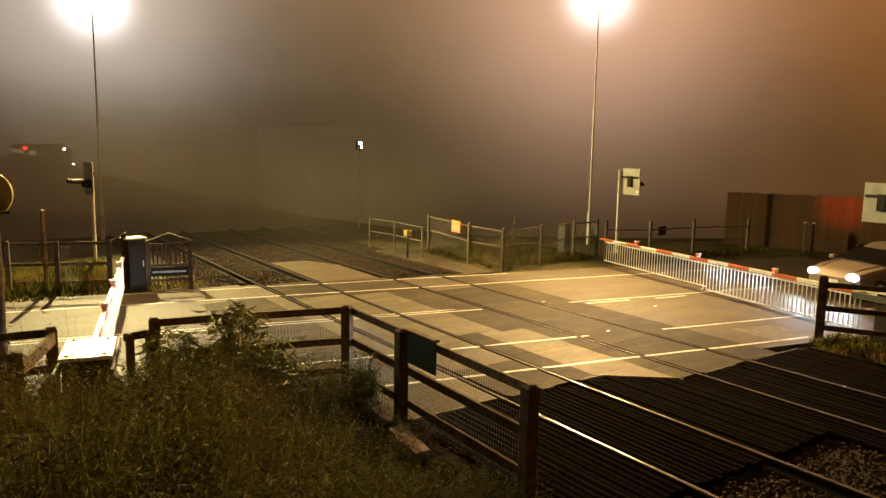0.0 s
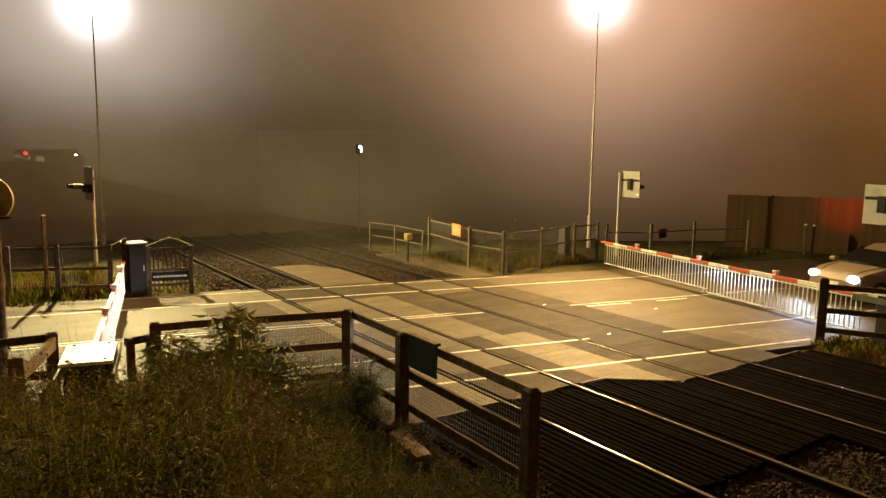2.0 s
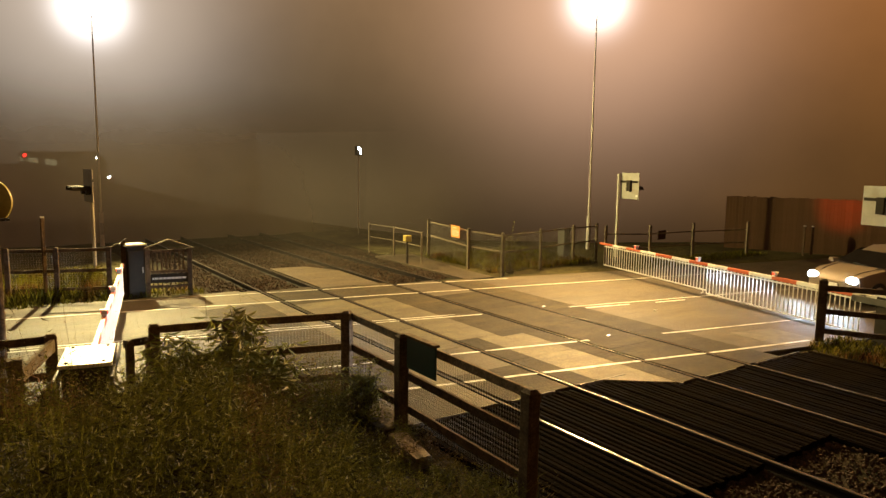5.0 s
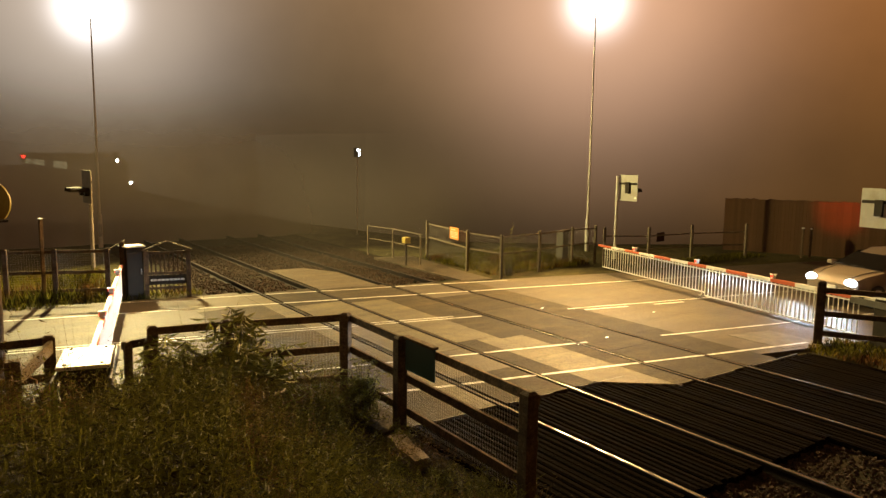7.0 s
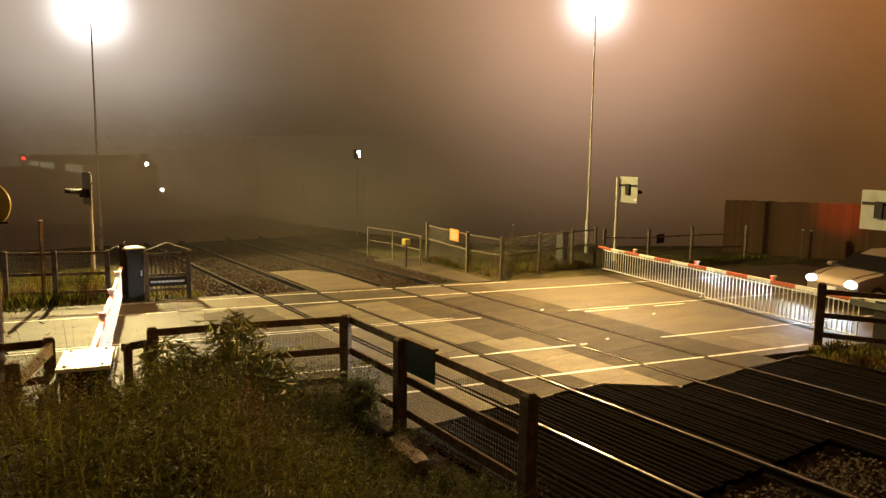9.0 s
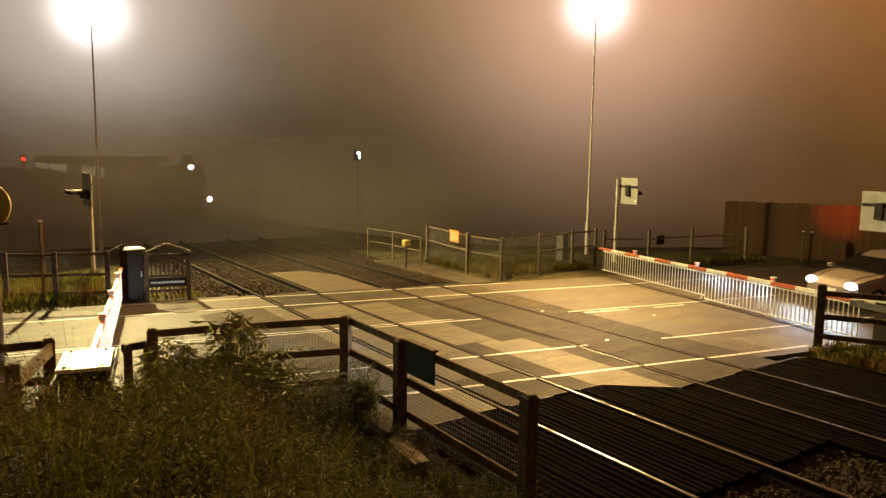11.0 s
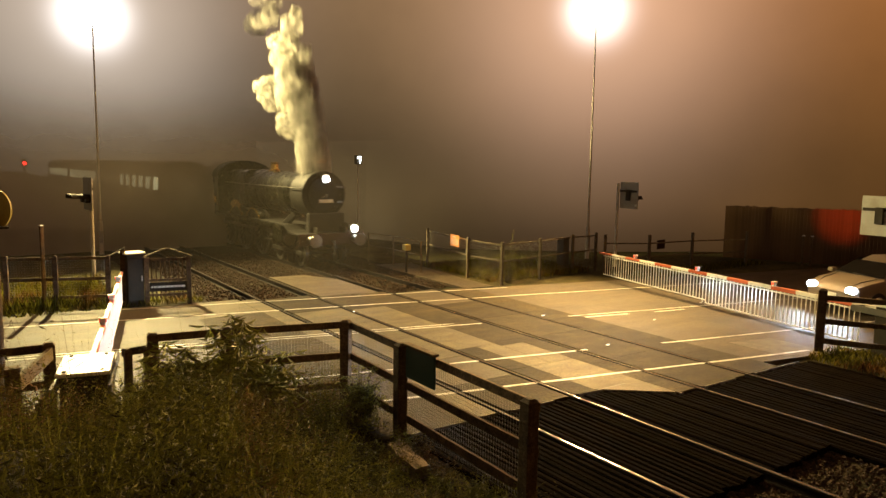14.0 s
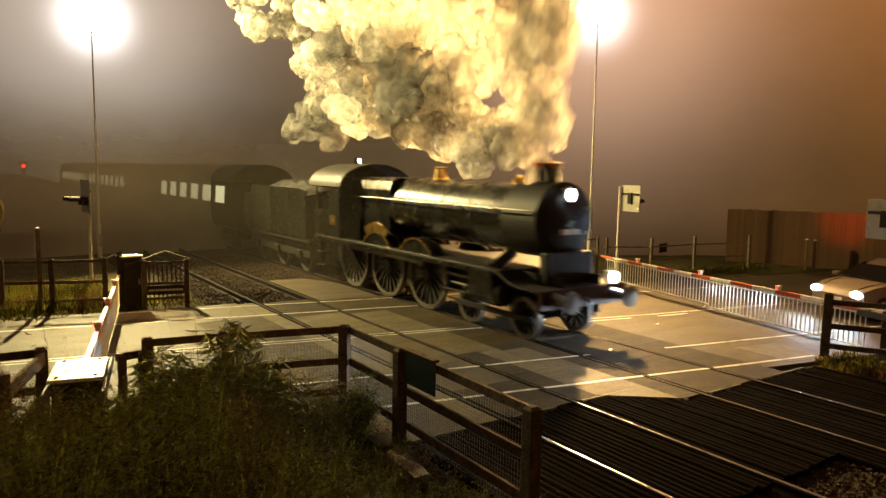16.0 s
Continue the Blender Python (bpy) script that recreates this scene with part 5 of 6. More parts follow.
def build_locomotive():
    loco = thing("steam_locomotive", (train_x(0), TRAIN_Y, 0), "dark green steam locomotive with brass trim and two lit headlamps", "locomotive")
    TRAIN.append((loco, 0.0))
    ax = pose(0, 0, 2.62, 0, -90, 0)  # lathe axis runs backwards
    bm = bmesh.new()
    lathe(bm, [(0.12, 0.0), (0.12, 0.80), (0.16, 0.86), (1.32, 0.86), (1.32, 0.80)], ax, 40)
    smokebox = part("smokebox", bm, LOCO_BLACK, loco, "sooty black smokebox", True)
    bm = bmesh.new()
    lathe(bm, [(-0.06, 0.0), (-0.055, 0.2), (-0.02, 0.45), (0.06, 0.66), (0.121, 0.70)], ax, 36)
    door = part("smokebox_door", bm, LOCO_BLACK, loco, "", True)
    for z in (2.35, 2.9):
        bm = bmesh.new()
        box(bm, -0.06, -0.01, -0.2, 0.7, z - 0.035, z + 0.035, None, 0.008)
        part("hinge_strap", bm, BRIGHT_STEEL, door)
    bm = bmesh.new()
    tube(bm, (0.05, 0, 2.62), (0.14, 0, 2.62), 0.03, seg=10)
    beam(bm, (0.13, 0, 2.62), (0.13, -0.2, 2.52), 0.025, 0.025, 0.004)
    beam(bm, (0.11, 0, 2.62), (0.11, -0.02, 2.38), 0.025, 0.025, 0.004)
    part("door_handles", bm, BRIGHT_STEEL, door)
    bm = bmesh.new()
    box(bm, 0.03, 0.06, -0.28, 0.28, 2.33, 2.45, None, 0.008)
    part("number_plate", bm, WHITE, door, "pale plate with no lettering")
    bm = bmesh.new()
    lathe(bm, [(1.32, 0.80), (4.2, 0.82), (6.3, 0.87)], ax, 40)
    part("boiler", bm, LOCO_GREEN, loco, "glossy dark green boiler", True)
    for d in (1.36, 2.6, 3.8, 5.0, 6.1):
        bm = bmesh.new()
        r = 0.803 + (d - 1.32) * 0.0065 + max(0.0, d - 4.2) * 0.018
        lathe(bm, [(d - 0.03, r - 0.02), (d - 0.03, r + 0.004), (d + 0.03, r + 0.005), (d + 0.03, r - 0.02)], ax, 40)
        part("boiler_band", bm, BRASS if d < 2.5 else LOCO_BLACK, loco, "polished boiler band" if d < 2.5 else "")
    # square-shouldered firebox
    bm = bmesh.new()
    outline = [(-0.82, 1.5), (-0.86, 2.3), (-0.86, 3.10), (-0.78, 3.34), (-0.60, 3.44), (0.60, 3.44), (0.78, 3.34), (0.86, 3.10), (0.86, 2.3), (0.82, 1.5)]
    prism(bm, outline, -8.7, -6.3, "x")
    part("firebox", bm, LOCO_GREEN, loco, "square-shouldered green firebox")
    bm = bmesh.new()
    lathe(bm, [(0.0, 0.42), (0.05, 0.34), (0.12, 0.27), (0.40, 0.255), (0.41, 0.31), (0.47, 0.33), (0.50, 0.27), (0.50, 0.2), (0.2, 0.2)], pose(-0.72, 0, 3.40), 28)
    chimney = part("chimney", bm, LOCO_BLACK, loco, "", True)
    bm = bmesh.new()
    lathe(bm, [(0.37, 0.262), (0.39, 0.315), (0.44, 0.335), (0.49, 0.335), (0.505, 0.275)], pose(-0.72, 0, 3.40), 28)
    part("cap", bm, COPPER, chimney, "copper chimney cap", True)
    bm = bmesh.new()
    lathe(bm, [(0.0, 0.28), (0.06, 0.19), (0.30, 0.15), (0.34, 0.17), (0.36, 0.12), (0.36, 0.0)], pose(-5.0, 0, 3.42), 24)
    part("safety_valve", bm, BRASS, loco, "brass safety valve bonnet", True)
    bm = bmesh.new()
    lathe(bm, [(0.0, 0.24), (0.04, 0.17), (0.14, 0.15), (0.20, 0.11), (0.23, 0.0)], pose(-1.68, 0, 3.38), 24)
    part("top_feed", bm, BRASS, loco, "small brass top feed cover", True)
    # handrails
    for s in (-1, 1):
        bm = bmesh.new()
        tube(bm, (-0.2, s * 0.93, 2.85), (-8.6, s * 0.95, 2.85), 0.018, seg=8)
        for x in (-0.3, -1.7, -3.1, -4.5, -5.9, -7.3, -8.4):
            tube(bm, (x, s * 0.80, 2.84), (x, s * 0.95, 2.85), 0.025, 0.02, 8)
        part("handrail", bm, BRIGHT_STEEL, loco, "bright handrail")
    # running plate, frames and front
    bm = bmesh.new()
    box(bm, -10.5, -1.2, -1.28, 1.28, 1.46, 1.52, None, 0.01)
    prism(bm, [(-1.2, 1.46), (-0.9, 1.44), (-0.55, 1.28), (-0.2, 1.2), (0.5, 1.2), (0.5, 1.25), (-0.2, 1.25), (-0.52, 1.33), (-0.85, 1.50), (-1.2, 1.52)], -1.28, 1.28)
    part("running_plate", bm, LOCO_BLACK, loco)
    for s in (-1, 1):
        bm = bmesh.new()
        box(bm, -10.5, -1.2, s * 1.27 - 0.012, s * 1.27 + 0.012, 1.36, 1.47, None, 0.004)
        part("valance", bm, LOCO_GREEN, loco)
        bm = bmesh.new()
        box(bm, -10.6, 0.5, s * 0.55 - 0.02, s * 0.55 + 0.02, 0.62, 1.46)
        part("frame_plate", bm, LOCO_BLACK, loco)
    bm = bmesh.new()
    box(bm, 0.5, 0.56, -1.27, 1.27, 0.83, 1.25, None, 0.008)
    part("buffer_beam", bm, BEAM_RED, loco, "dark red buffer beam")
    bm = bmesh.new()
    box(bm, -0.15, 0.1, -0.7, 0.7, 1.25, 1.95, None, 0.03)
    part("saddle", bm, LOCO_BLACK, loco)
    for s in (-1, 1):
        bm = bmesh.new()
        tube(bm, (0.56, s * 0.87, 1.05), (0.86, s * 0.87, 1.05), 0.14, 0.10, 16)
        tube(bm, (0.86, s * 0.87, 1.05), (1.05, s * 0.87, 1.05), 0.06, seg=12)
        lathe(bm, [(1.05, 0.0), (1.05, 0.24), (1.085, 0.23), (1.10, 0.0)], pose(0, s * 0.87, 1.05, 0, 90, 0), 24)
        part("buffer", bm, BRIGHT_STEEL, loco, "bright steel buffer", True)
        # cylinders
        bm = bmesh.new()
        tube(bm, (-0.95, s * 1.02, 0.95), (-1.95, s * 1.02, 0.95), 0.30, seg=24)
        prism(bm, [(-1.0, 0.95), (-1.9, 0.95), (-1.9, 1.46), (-1.0, 1.46)], s * 1.02 - 0.29, s * 1.02 + 0.29)
        cyl = part("cylinder", bm, LOCO_GREEN, loco, "outside cylinder casing", True)
        bm = bmesh.new()
        tube(bm, (-0.90, s * 1.02, 0.95), (-0.96, s * 1.02, 0.95), 0.22, 0.26, 20)
        part("cylinder_cover", bm, BRIGHT_STEEL, cyl, "bright cylinder cover", True)
        bm = bmesh.new()
        tube(bm, (-1.95, s * 1.02, 0.95), (-2.9, s * 1.02, 0.95), 0.04, seg=10)
        box(bm, -3.4, -1.95, s * 1.02 - 0.04, s * 1.02 + 0.04, 1.12, 1.18)
        box(bm, -3.4, -1.95, s * 1.02 - 0.04, s * 1.02 + 0.04, 0.74, 0.79)
        part("slide_bars", bm, BRIGHT_STEEL, loco)
        bm = bmesh.new()
        beam(bm, (-0.9, s * 0.80, 1.9), (-1.35, s * 1.02, 1.48), 0.22, 0.22, 0.03)
        part("steam_pipe", bm, LOCO_BLACK, loco)
        # splashers with brass beading
        for x in DRIVERS[:2]:
            pts = [(x + 0.98 * math.cos(a), 0.92 + 0.98 * math.sin(a)) for a in np.linspace(math.radians(37), math.radians(143), 14)]
            bm = bmesh.new()
            prism(bm, pts, s * 0.86, s * 1.18)
            spl = part("splasher", bm, LOCO_GREEN, loco)
            bm = bmesh.new()
            for a, b in zip(pts, pts[1:]):
                beam(bm, (a[0], s * 1.19, a[1]), (b[0], s * 1.19, b[1]), 0.03, 0.045, 0)
            part("beading", bm, BRASS, spl, "brass beading")
        bm = bmesh.new()
        pts = [(-6.5 + r * math.cos(a), 0.92 + r * math.sin(a)) for r, aa in ((1.25, np.linspace(math.radians(58), math.radians(122), 10)), (1.02, np.linspace(math.radians(122), math.radians(58), 10))) for a in aa]
        prism(bm, pts, s * 1.17, s * 1.21)
        part("nameplate", bm, BRASS, loco, "curved brass plate")
        # cab side with an opening
        bm = bmesh.new()
        box(bm, -9.45, -8.7, s * 1.26 - 0.015, s * 1.26 + 0.015, 1.52, 3.15, None, 0.004)
        box(bm, -10.45, -9.45, s * 1.26 - 0.015, s * 1.26 + 0.015, 1.52, 2.35, None, 0.004)
        box(bm, -10.45, -10.35, s * 1.24 - 0.015, s * 1.24 + 0.015, 2.35, 3.15, None, 0.004)
        part("cab_side", bm, LOCO_GREEN, loco)
        bm = bmesh.new()
        box(bm, -9.35, -8.95, s * 1.277, s * 1.29, 1.9, 2.2, None, 0.004)
        part("number_plate", bm, BRASS, loco, "brass plate with no lettering")
        bm = bmesh.new()
        for z, x in ((0.5, 0), (0.95, 0.02)):
            box(bm, -10.3, -9.9, s * 1.2 - 0.12, s * 1.2 + 0.12, z, z + 0.03)
        box(bm, -10.3, -10.27, s * 1.2 - 0.02, s * 1.2 + 0.02, 0.5, 1.46)
        part("cab_steps", bm, LOCO_BLACK, loco)
    bm = bmesh.new()
    box(bm, -8.72, -8.69, -1.25, 1.25, 1.52, 3.2)
    part("cab_front", bm, LOCO_GREEN, loco)
    for s in (-1, 1):
        bm = bmesh.new()
        box(bm, -8.688, -8.67, s * 1.05 - 0.13, s * 1.05 + 0.13, 2.7, 3.1, None, 0.01)
        part("cab_window", bm, GLASS_DARK, loco, "dark cab window")
    bm = bmesh.new()
    pts = [(1.32 * math.cos(a), 3.12 + 0.72 * math.sin(a)) for a in np.linspace(0, math.pi, 18)]
    inner = [(1.28 * math.cos(a), 3.09 + 0.69 * math.sin(a)) for a in np.linspace(math.pi, 0, 18)]
    prism(bm, pts + inner, -10.9, -8.6, "x")
    part("cab_roof", bm, LOCO_BLACK, loco, "curved dark cab roof", True)
    bm = bmesh.new()
    prism(bm, pts, -8.75, -8.70, "x")
    part("cab_gable", bm, LOCO_GREEN, loco)
    # lamps
    for place, base in (((0.06, 0, 3.2), 3.05), ((0.60, 0.87, 1.40), 1.24)):
        x, y, z = place
        bm = bmesh.new()
        box(bm, x - 0.18, x - 0.01, y - 0.12, y + 0.12, z - 0.16, z + 0.14, None, 0.012)
        tube(bm, (x - 0.085, y, z + 0.12), (x - 0.085, y, z + 0.18), 0.05, 0.03, 10)
        lamp = part("headlamp", bm, WHITE, loco, "white headlamp body")
        bm = bmesh.new()
        lathe(bm, [(-0.01, 0.0), (-0.01, 0.12), (0.015, 0.10), (0.04, 0.0)], pose(x, y, z, 0, 90, 0), 20)
        part("lens", bm, LENS_WHITE, lamp, "brightly lit lens", True)
    bm = bmesh.new()
    box(bm, -0.05, 0.07, -0.03, 0.03, 3.0, 3.06)
    part("lamp_bracket", bm, LOCO_BLACK, loco)
    bm = bmesh.new()
    tube(bm, (0.56, 0, 1.0), (0.72, 0, 0.96), 0.04, seg=8)
    beam(bm, (0.72, 0, 0.98), (0.72, 0, 0.45), 0.06, 0.06, 0.01, (1, 0, 0))
    part("coupling", bm, BRIGHT_STEEL, loco)
    # wheels
    for x in (-0.45, -2.45):
        WHEELS.append((wheelset(loco, x, 0.475, 10, WHEEL_RIM, label="bogie wheelset"), x, 0.475))
    for i, x in enumerate(DRIVERS):
        w = wheelset(loco, x, 0.92, 18, WHEEL_RIM, label="large spoked driving wheelset")
        WHEELS.append((w, x, 0.92))
    for s in (-1, 1):
        bm = bmesh.new()
        box(bm, -2.9, 0.0, s * 0.93 - 0.03, s * 0.93 + 0.03, 0.42, 0.56, None, 0.01)
        part("bogie_frame", bm, LOCO_BLACK, loco)
    for s in (-1, 1):
        bm = bmesh.new()
        y = s * 0.93
        beam(bm, (DRIVERS[0], y, 0), (DRIVERS[2], y, 0), 0.05, 0.11, 0.01)
        for x in DRIVERS:
            tube(bm, (x, y - 0.05, 0), (x, y + 0.05, 0), 0.11, seg=14)
        rod = part("coupling_rod", bm, BRIGHT_STEEL, loco, "bright coupling rod")
        RODS.append((rod, s))


def build_tender():
    t = thing("tender", (train_x(0), TRAIN_Y, 0), "dark green tender heaped with coal", "tender")
    TRAIN.append((t, 0.0))
    bm = bmesh.new()
    box(bm, -17.6, -11.3, -1.25, 1.25, 1.25, 2.62, None, 0.03)
    part("tank", bm, LOCO_GREEN, t, "dark green tank")
    bm = bmesh.new()
    for s in (-1, 1):
        prism(bm, [(-16.8, 2.6), (-11.3, 2.6), (-11.3, 2.9), (-11.8, 2.98), (-16.6, 2.98)], s * 1.25 - 0.02, s * 1.25 + 0.02)
    part("side_rail", bm, LOCO_GREEN, t)
    bm = bmesh.new()
    xs, ys = np.linspace(-16.6, -11.5, 26), np.linspace(-1.15, 1.15, 13)
    g = [[bm.verts.new((x, y, 2.65 + 0.55 * math.cos(y * 1.25) * (1 - ((x + 14.2) / 3.2) ** 4) + 0.14 * noise.noise((x * 4, y * 4, 0)))) for y in ys] for x in xs]
    for i in range(25):
        for j in range(12):
            bm.faces.new((g[i][j], g[i + 1][j], g[i + 1][j + 1], g[i][j + 1]))
    part("coal", bm, COAL, t, "heaped black coal")
    bm = bmesh.new()
    box(bm, -17.7, -11.2, -1.2, 1.2, 1.12, 1.25, None, 0.01)
    for s in (-1, 1):
        box(bm, -17.4, -11.5, s * 0.98 - 0.02, s * 0.98 + 0.02, 0.55, 1.13)
    part("chassis", bm, LOCO_BLACK, t)
    for x in (-12.3, -14.4, -16.5):
        WHEELS.append((wheelset(t, x, 0.62, 12, WHEEL_RIM, label="tender wheelset"), x, 0.62))
    for s in (-1, 1):
        for x in (-12.3, -14.4, -16.5):
            bm = bmesh.new()
            box(bm, x - 0.14, x + 0.14, s * 1.06 - 0.06, s * 1.06 + 0.06, 0.5, 0.78, None, 0.02)
            beam(bm, (x - 0.5, s * 1.06, 0.98), (x + 0.5, s * 1.06, 0.98), 0.07, 0.1, 0.02)
            part("axlebox", bm, LOCO_BLACK, t)


def build_coaches():
    n = 19.6
    lit = {0: range(0, 6), 1: range(1, 9), 2: range(0, 8)}
    for k in range(3):
        front = -18.7 - k * (n + 0.75)
        c = thing("passenger_coach", (train_x(0), TRAIN_Y, 0), "dark maroon passenger coach with lit windows", "railway coach", "coaches of the train")
        TRAIN.append((c, 0.0))
        bm = bmesh.new()
        ring = [(-1.36, 1.1), (-1.41, 1.7), (-1.40, 2.1), (-1.34, 3.05), (1.34, 3.05), (1.40, 2.1), (1.41, 1.7), (1.36, 1.1)]
        prism(bm, ring, front - n, front, "x")
        part("body", bm, COACH_PAINT, c, "dark maroon body")
        bm = bmesh.new()
        pts = [(1.38 * math.cos(a), 3.03 + 0.75 * math.sin(a)) for a in np.linspace(0, math.pi, 16)]
        prism(bm, pts, front - n - 0.02, front + 0.02, "x")
        part("roof", bm, COACH_ROOF, c, "grey curved roof", True)
        bm = bmesh.new()
        box(bm, front - n + 0.2, front - 0.2, -1.2, 1.2, 0.95, 1.1)
        box(bm, front - n / 2 - 2.5, front - n / 2 + 2.5, -1.0, 1.0, 0.45, 0.95, None, 0.05)
        part("underframe", bm, LOCO_BLACK, c)
        for s in (-1, 1):
            for i in range(9):
                x = front - 1.6 - i * (n - 3.2) / 8
                m = pose(x, s * 1.385, 2.45, -s * -3.6, 0, 0)
                bm = bmesh.new()
                box(bm, -0.66, 0.66, -0.02, 0.02, -0.42, 0.42, m, 0.01)
                fr = part("window", bm, COACH_ROOF, c)
                for a, b in ((-0.61, -0.02), (0.02, 0.61)):
                    bm = bmesh.new()
                    box(bm, a, b, -0.028, 0.028, -0.37, 0.37, m)
                    part("pane", bm, WINDOW_LIT if i in lit[k] else GLASS_DARK, fr, "lit window pane" if i in lit[k] else "dark window pane")
        bm = bmesh.new()
        box(bm, front, front + 0.35, -0.5, 0.5, 1.2, 3.0, None, 0.03)
        part("corridor_bellows", bm, LOCO_BLACK, c)
        for bx in (front - 2.7, front - n + 2.7):
            bm = bmesh.new()
            for s in (-1, 1):
                box(bm, bx - 1.7, bx + 1.7, s * 1.0 - 0.05, s * 1.0 + 0.05, 0.42, 0.62, None, 0.02)
            box(bm, bx - 0.3, bx + 0.3, -1.0, 1.0, 0.45, 0.9)
            part("bogie", bm, LOCO_BLACK, c)
            for dx in (-1.3, 1.3):
                WHEELS.append((wheelset(c, bx + dx, 0.455, 6, LOCO_BLACK, label="coach wheelset"), bx + dx, 0.455))


PUFFS = []


def puff_meshes():
    out = []
    for k in range(16):
        bm = bmesh.new()
        bmesh.ops.create_icosphere(bm, subdivisions=4, radius=1.0)
        lobes = []
        r = random.Random(20 + k)
        for _ in range(16):
            v = Vector((r.gauss(0, 1), r.gauss(0, 1), r.gauss(0, 1))).normalized()
            lobes.append((v, r.uniform(0.28, 0.85)))
        for v in bm.verts:
            d = v.co.normalized()
            h = 0.62
            for c, s in lobes:
                q = (d - c).length / s
                if q < 1:
                    h = max(h, 0.62 + 0.40 * math.sqrt(1 - q * q) * (0.5 + 0.6 * s))
            h += 0.14 * noise.noise(d * 3 + Vector((k, 0, 0))) + 0.035 * noise.noise(d * 7 + Vector((k, 3, 0)))
            v.co = d * h
        out.append(mesh_of("smoke_puff", bm, SMOKE if k < 7 else SMOKE_THIN if k < 9 else SMOKE_FRESH if k < 12 else SMOKE_DIM, False))
        out[-1].polygons.foreach_set("use_smooth", [True] * len(out[-1].polygons))
    return out


SMOKE_FROM = 13.34


def build_smoke():
    plume = thing("smoke_plume", (0, 0, 0), "billowing pale smoke and steam from the locomotive chimney", "smoke")
    shapes = puff_meshes()
    r = random.Random(3)
    # billows: a handful of puffs that rise and drift together
    count = 104
    for k in range(count):
        born_mid = SMOKE_FROM + 0.03 + (15.86 - SMOKE_FROM) * (k + 0.5 * r.random()) / count
        wisp = born_mid < 13.5
        early = born_mid < 13.75
        if (early and k % 4 > (0 if wisp else 1)) or 13.98 < born_mid < 14.1 or ((14.1 < born_mid < 14.5 or born_mid > 15.35) and k % 2):
            continue
        rise_mid = r.uniform(3.2, 9.8)
        dx_mid, dy_mid = r.gauss(-0.1, 0.45) + 0.35 * math.sin(born_mid * 10), r.gauss(-1.0, 0.5)
        if born_mid < 14.0:
            dx_mid = r.gauss(-0.9, 0.3)
        sink = 0.0
        if 14.3 < born_mid < 15.3 and k % 3 == 1:
            rise_mid, dy_mid = r.uniform(1.2, 3.6), r.gauss(0.1, 0.4)
        if 14.1 < born_mid < 15.3 and k % 3 == 0:  # cools, spreads and sinks beside the boiler
            rise_mid, dx_mid, dy_mid, sink = r.uniform(2.2, 4.0), r.gauss(-0.9, 0.4), -r.uniform(0.3, 1.2), r.uniform(2.6, 4.4)
        if born_mid > 15.3:
            rise_mid, dx_mid, dy_mid = r.uniform(4.0, 10.0), r.gauss(-0.3, 0.4), r.gauss(0.5, 0.3)
        for i in range(4 if early else 3 if born_mid < 14.5 else 2):
            born = min(15.88, max(SMOKE_FROM, born_mid + r.gauss(0, 0.035)))
            shape = shapes[7 + i % 2] if wisp or sink else shapes[9 + i % 3] if born > 15.1 else shapes[12 + (i + k) % 4] if born < 14.3 else shapes[(i + k) % 7]
            size = r.uniform(0.35, 0.6) if early else r.uniform(0.62, 0.74) if sink else r.uniform(0.5, 0.74)
            ob = new("smoke_puff", shape)
            ob.parent = plume
            ob.scale = (size, size, size * r.uniform(0.9, 1.1))
            PUFFS.append((ob, born, rise_mid + r.gauss(0, 0.45), dx_mid + r.gauss(0, 0.25), dy_mid + r.gauss(0, 0.25), sink, r.uniform(0, 6.28), r.uniform(-0.5, 0.5)))
    # smoke that trails low behind the chimney
    for k in range(66):
        born = 14.08 + (15.78 - 14.08) * (k + r.random()) / 66
        ob = new("smoke_puff", shapes[k % 7 if k % 4 else 13])
        ob.parent = plume
        size = r.uniform(0.4, 0.72)
        ob.scale = (size, size, size * r.uniform(0.8, 1.0))
        PUFFS.append((ob, born, r.uniform(0.3, 2.0) if born > 14.6 else r.uniform(0.8, 4.0), r.gauss(-1.3, 0.5), r.gauss(-0.3, 0.5), 0.0, r.uniform(0, 6.28), r.uniform(-0.5, 0.5)))
    # wisps added on the lamp side of the newest column for a bright rim
    for k in range(18):
        born = 15.62 + 0.3 * (k + r.random()) / 18
        ob = new("smoke_puff", shapes[9 + k % 3])
        ob.parent = plume
        size = r.uniform(0.28, 0.46)
        ob.scale = (size, size, size * 1.15)
        PUFFS.append((ob, born, r.uniform(1.5, 9.0), r.gauss(-0.2, 0.3), r.gauss(2.4, 0.4), 0.0, r.uniform(0, 6.28), r.uniform(-0.5, 0.5)))
    # small puffs that fill the neck above the chimney
    for k in range(115):
        born = 13.6 + (15.95 - 13.6) * (k + r.random()) / 115
        ob = new("smoke_puff", shapes[9 + k % 3] if born > 14.4 else shapes[12 + k % 4])
        ob.parent = plume
        if k > 80 and k % 3 == 1:
            bpy.data.objects.remove(ob)
            continue
        size = r.uniform(0.26, 0.48)
        ob.scale = (size, size, size * 1.2)
        PUFFS.append((ob, born, r.uniform(1.2, 9.0), r.gauss(-0.3, 0.22), r.gauss(-0.1, 0.2), 0.0, r.uniform(0, 6.28), r.uniform(-0.5, 0.5)))


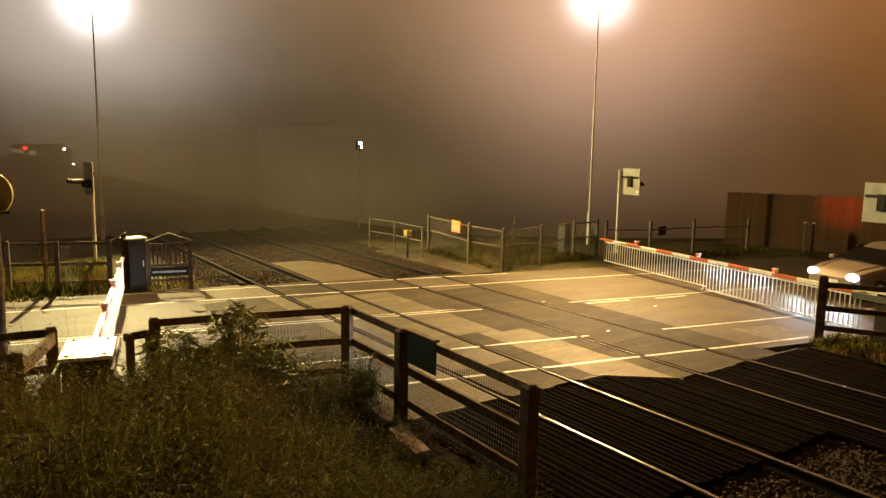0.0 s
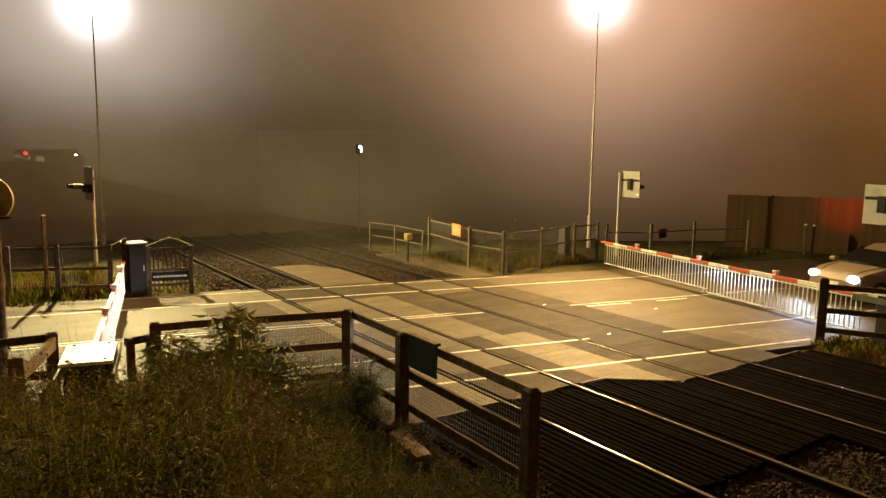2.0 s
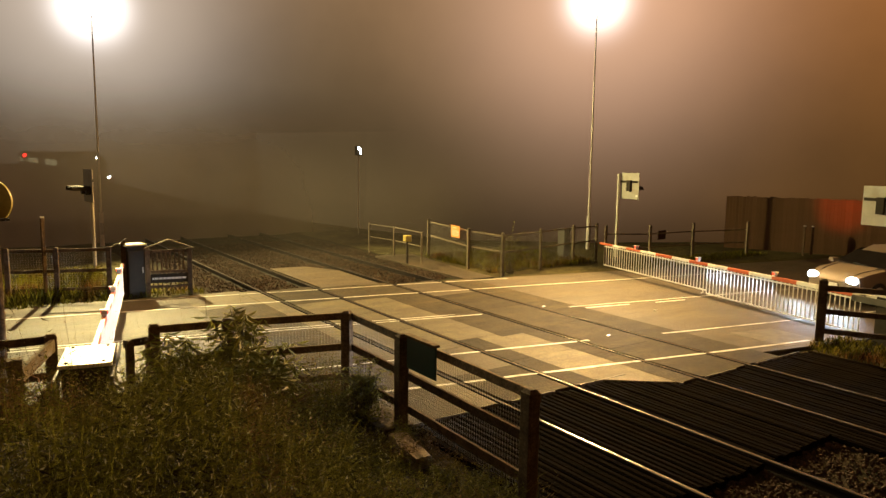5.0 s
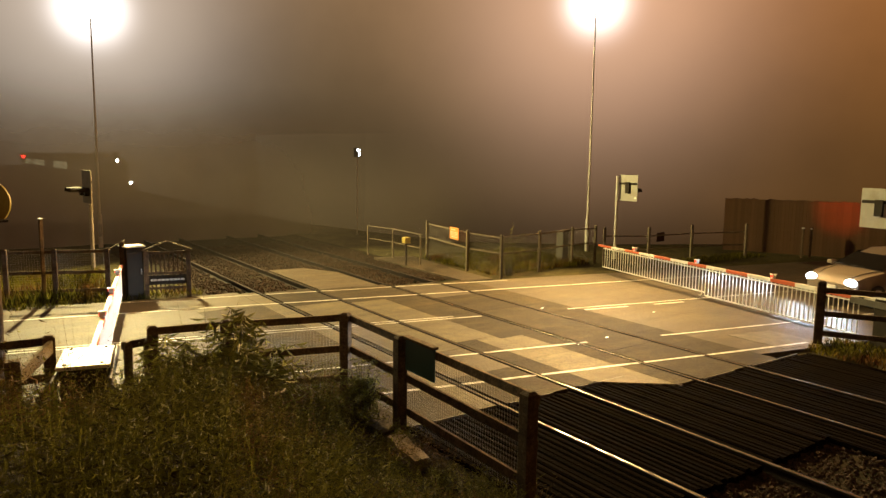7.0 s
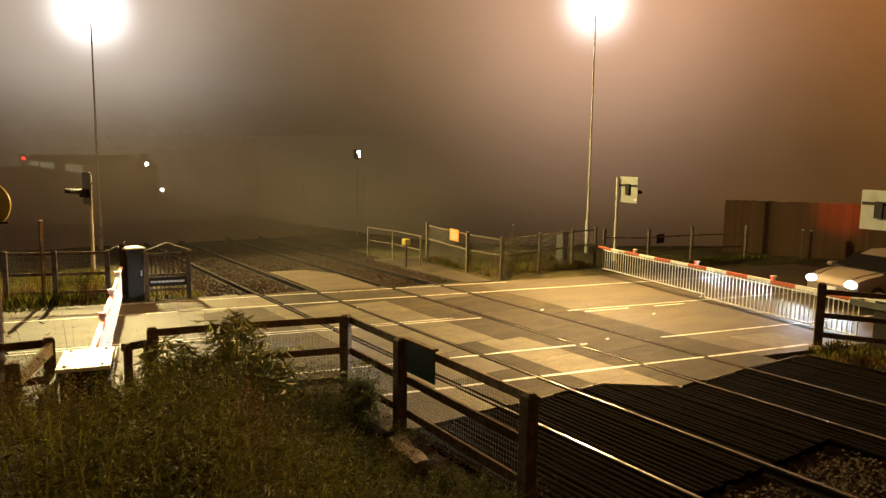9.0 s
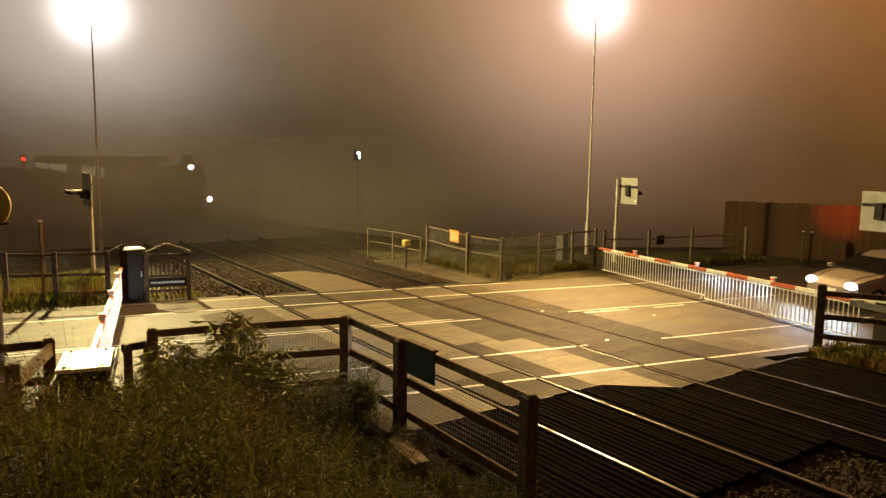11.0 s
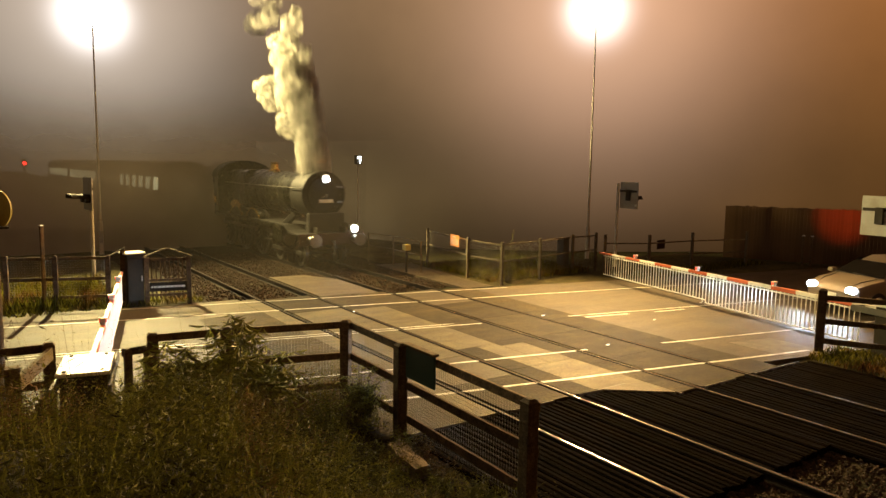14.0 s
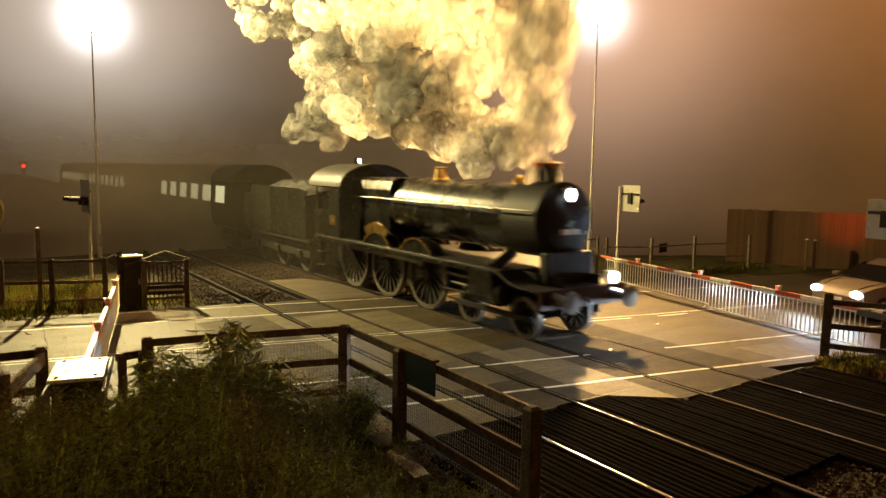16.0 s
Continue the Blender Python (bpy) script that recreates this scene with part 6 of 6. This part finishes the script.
def motions():
    for ob, _ in TRAIN:
        walk(ob, [(t, pose(x, TRAIN_Y, 0)) for t, x in TRAIN_X])
    step = 0.1
    for w, x, radius in WHEELS:
        rows = []
        for i in range(161):
            t = i * step
            turn = math.degrees((train_x(t) - train_x(0)) / radius) % 360
            rows.append((t, Matrix.Translation((x, 0, radius)) @ Matrix.Rotation(radians(turn), 4, "Y")))
        walk(w, rows)
    for rod, s in RODS:
        rows = []
        for i in range(161):
            t = i * step
            a = (train_x(t) - train_x(0)) / 0.92 + (math.pi / 2 if s > 0 else 0)
            rows.append((t, Matrix.Translation((-CRANK * math.cos(a), 0, 0.92 + CRANK * math.sin(a)))))
        walk(rod, rows)
    for ob, born, rise, dx, dy, sink, spin, rate in PUFFS:
        def inside(t, along=-7.4, up=2.45):
            return pose(train_x(t) + along, TRAIN_Y, up, 0, 0, math.degrees(spin))

        def risen(age):
            up = 2.9 + (rise + 0.9) * (1 - 0.3 * math.exp(-age / 0.06) - 0.7 * math.exp(-age / 0.48)) + (1.0 if born < 14.02 else 0.6) * age - sink * max(0.0, age - 0.45) * math.exp(-0.5 * age)
            spread = 1 - math.exp(-age / 0.6)
            x = train_x(born) - 0.72 + (1.4 if born > 14.02 else 0.2) * (1 - math.exp(-age / 0.25)) + dx * spread
            return pose(x, TRAIN_Y + dy * spread, up, math.degrees(rate * age), 0, math.degrees(spin))

        # waits in the firebox, then passes the boiler and leaves by the chimney
        rows = [(t, inside(t)) for t, _ in TRAIN_X if t < born - 0.13]
        rows += [(born - 0.1, inside(born - 0.1)), (born - 0.05, inside(born - 0.05, -1.5, 2.4))]
        ages = [a for a in (0.0, 0.07, 0.14, 0.25, 0.4, 0.6, 0.9, 1.3, 1.8, 2.4) if born + a < 15.97]
        rows += [(born + a, risen(a)) for a in ages]
        rows.append((16.0, risen(16.0 - born)))
        walk(ob, rows)


build_ground()
build_backdrop()
build_mist()
build_road()
build_markings()
build_tracks()
build_fences()
build_barriers()
build_signals()
build_signs()
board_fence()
build_small_things()
build_car()
build_locomotive()
build_tender()
build_coaches()
build_smoke()
build_plants()
build_guards()
build_ballast()
motions()
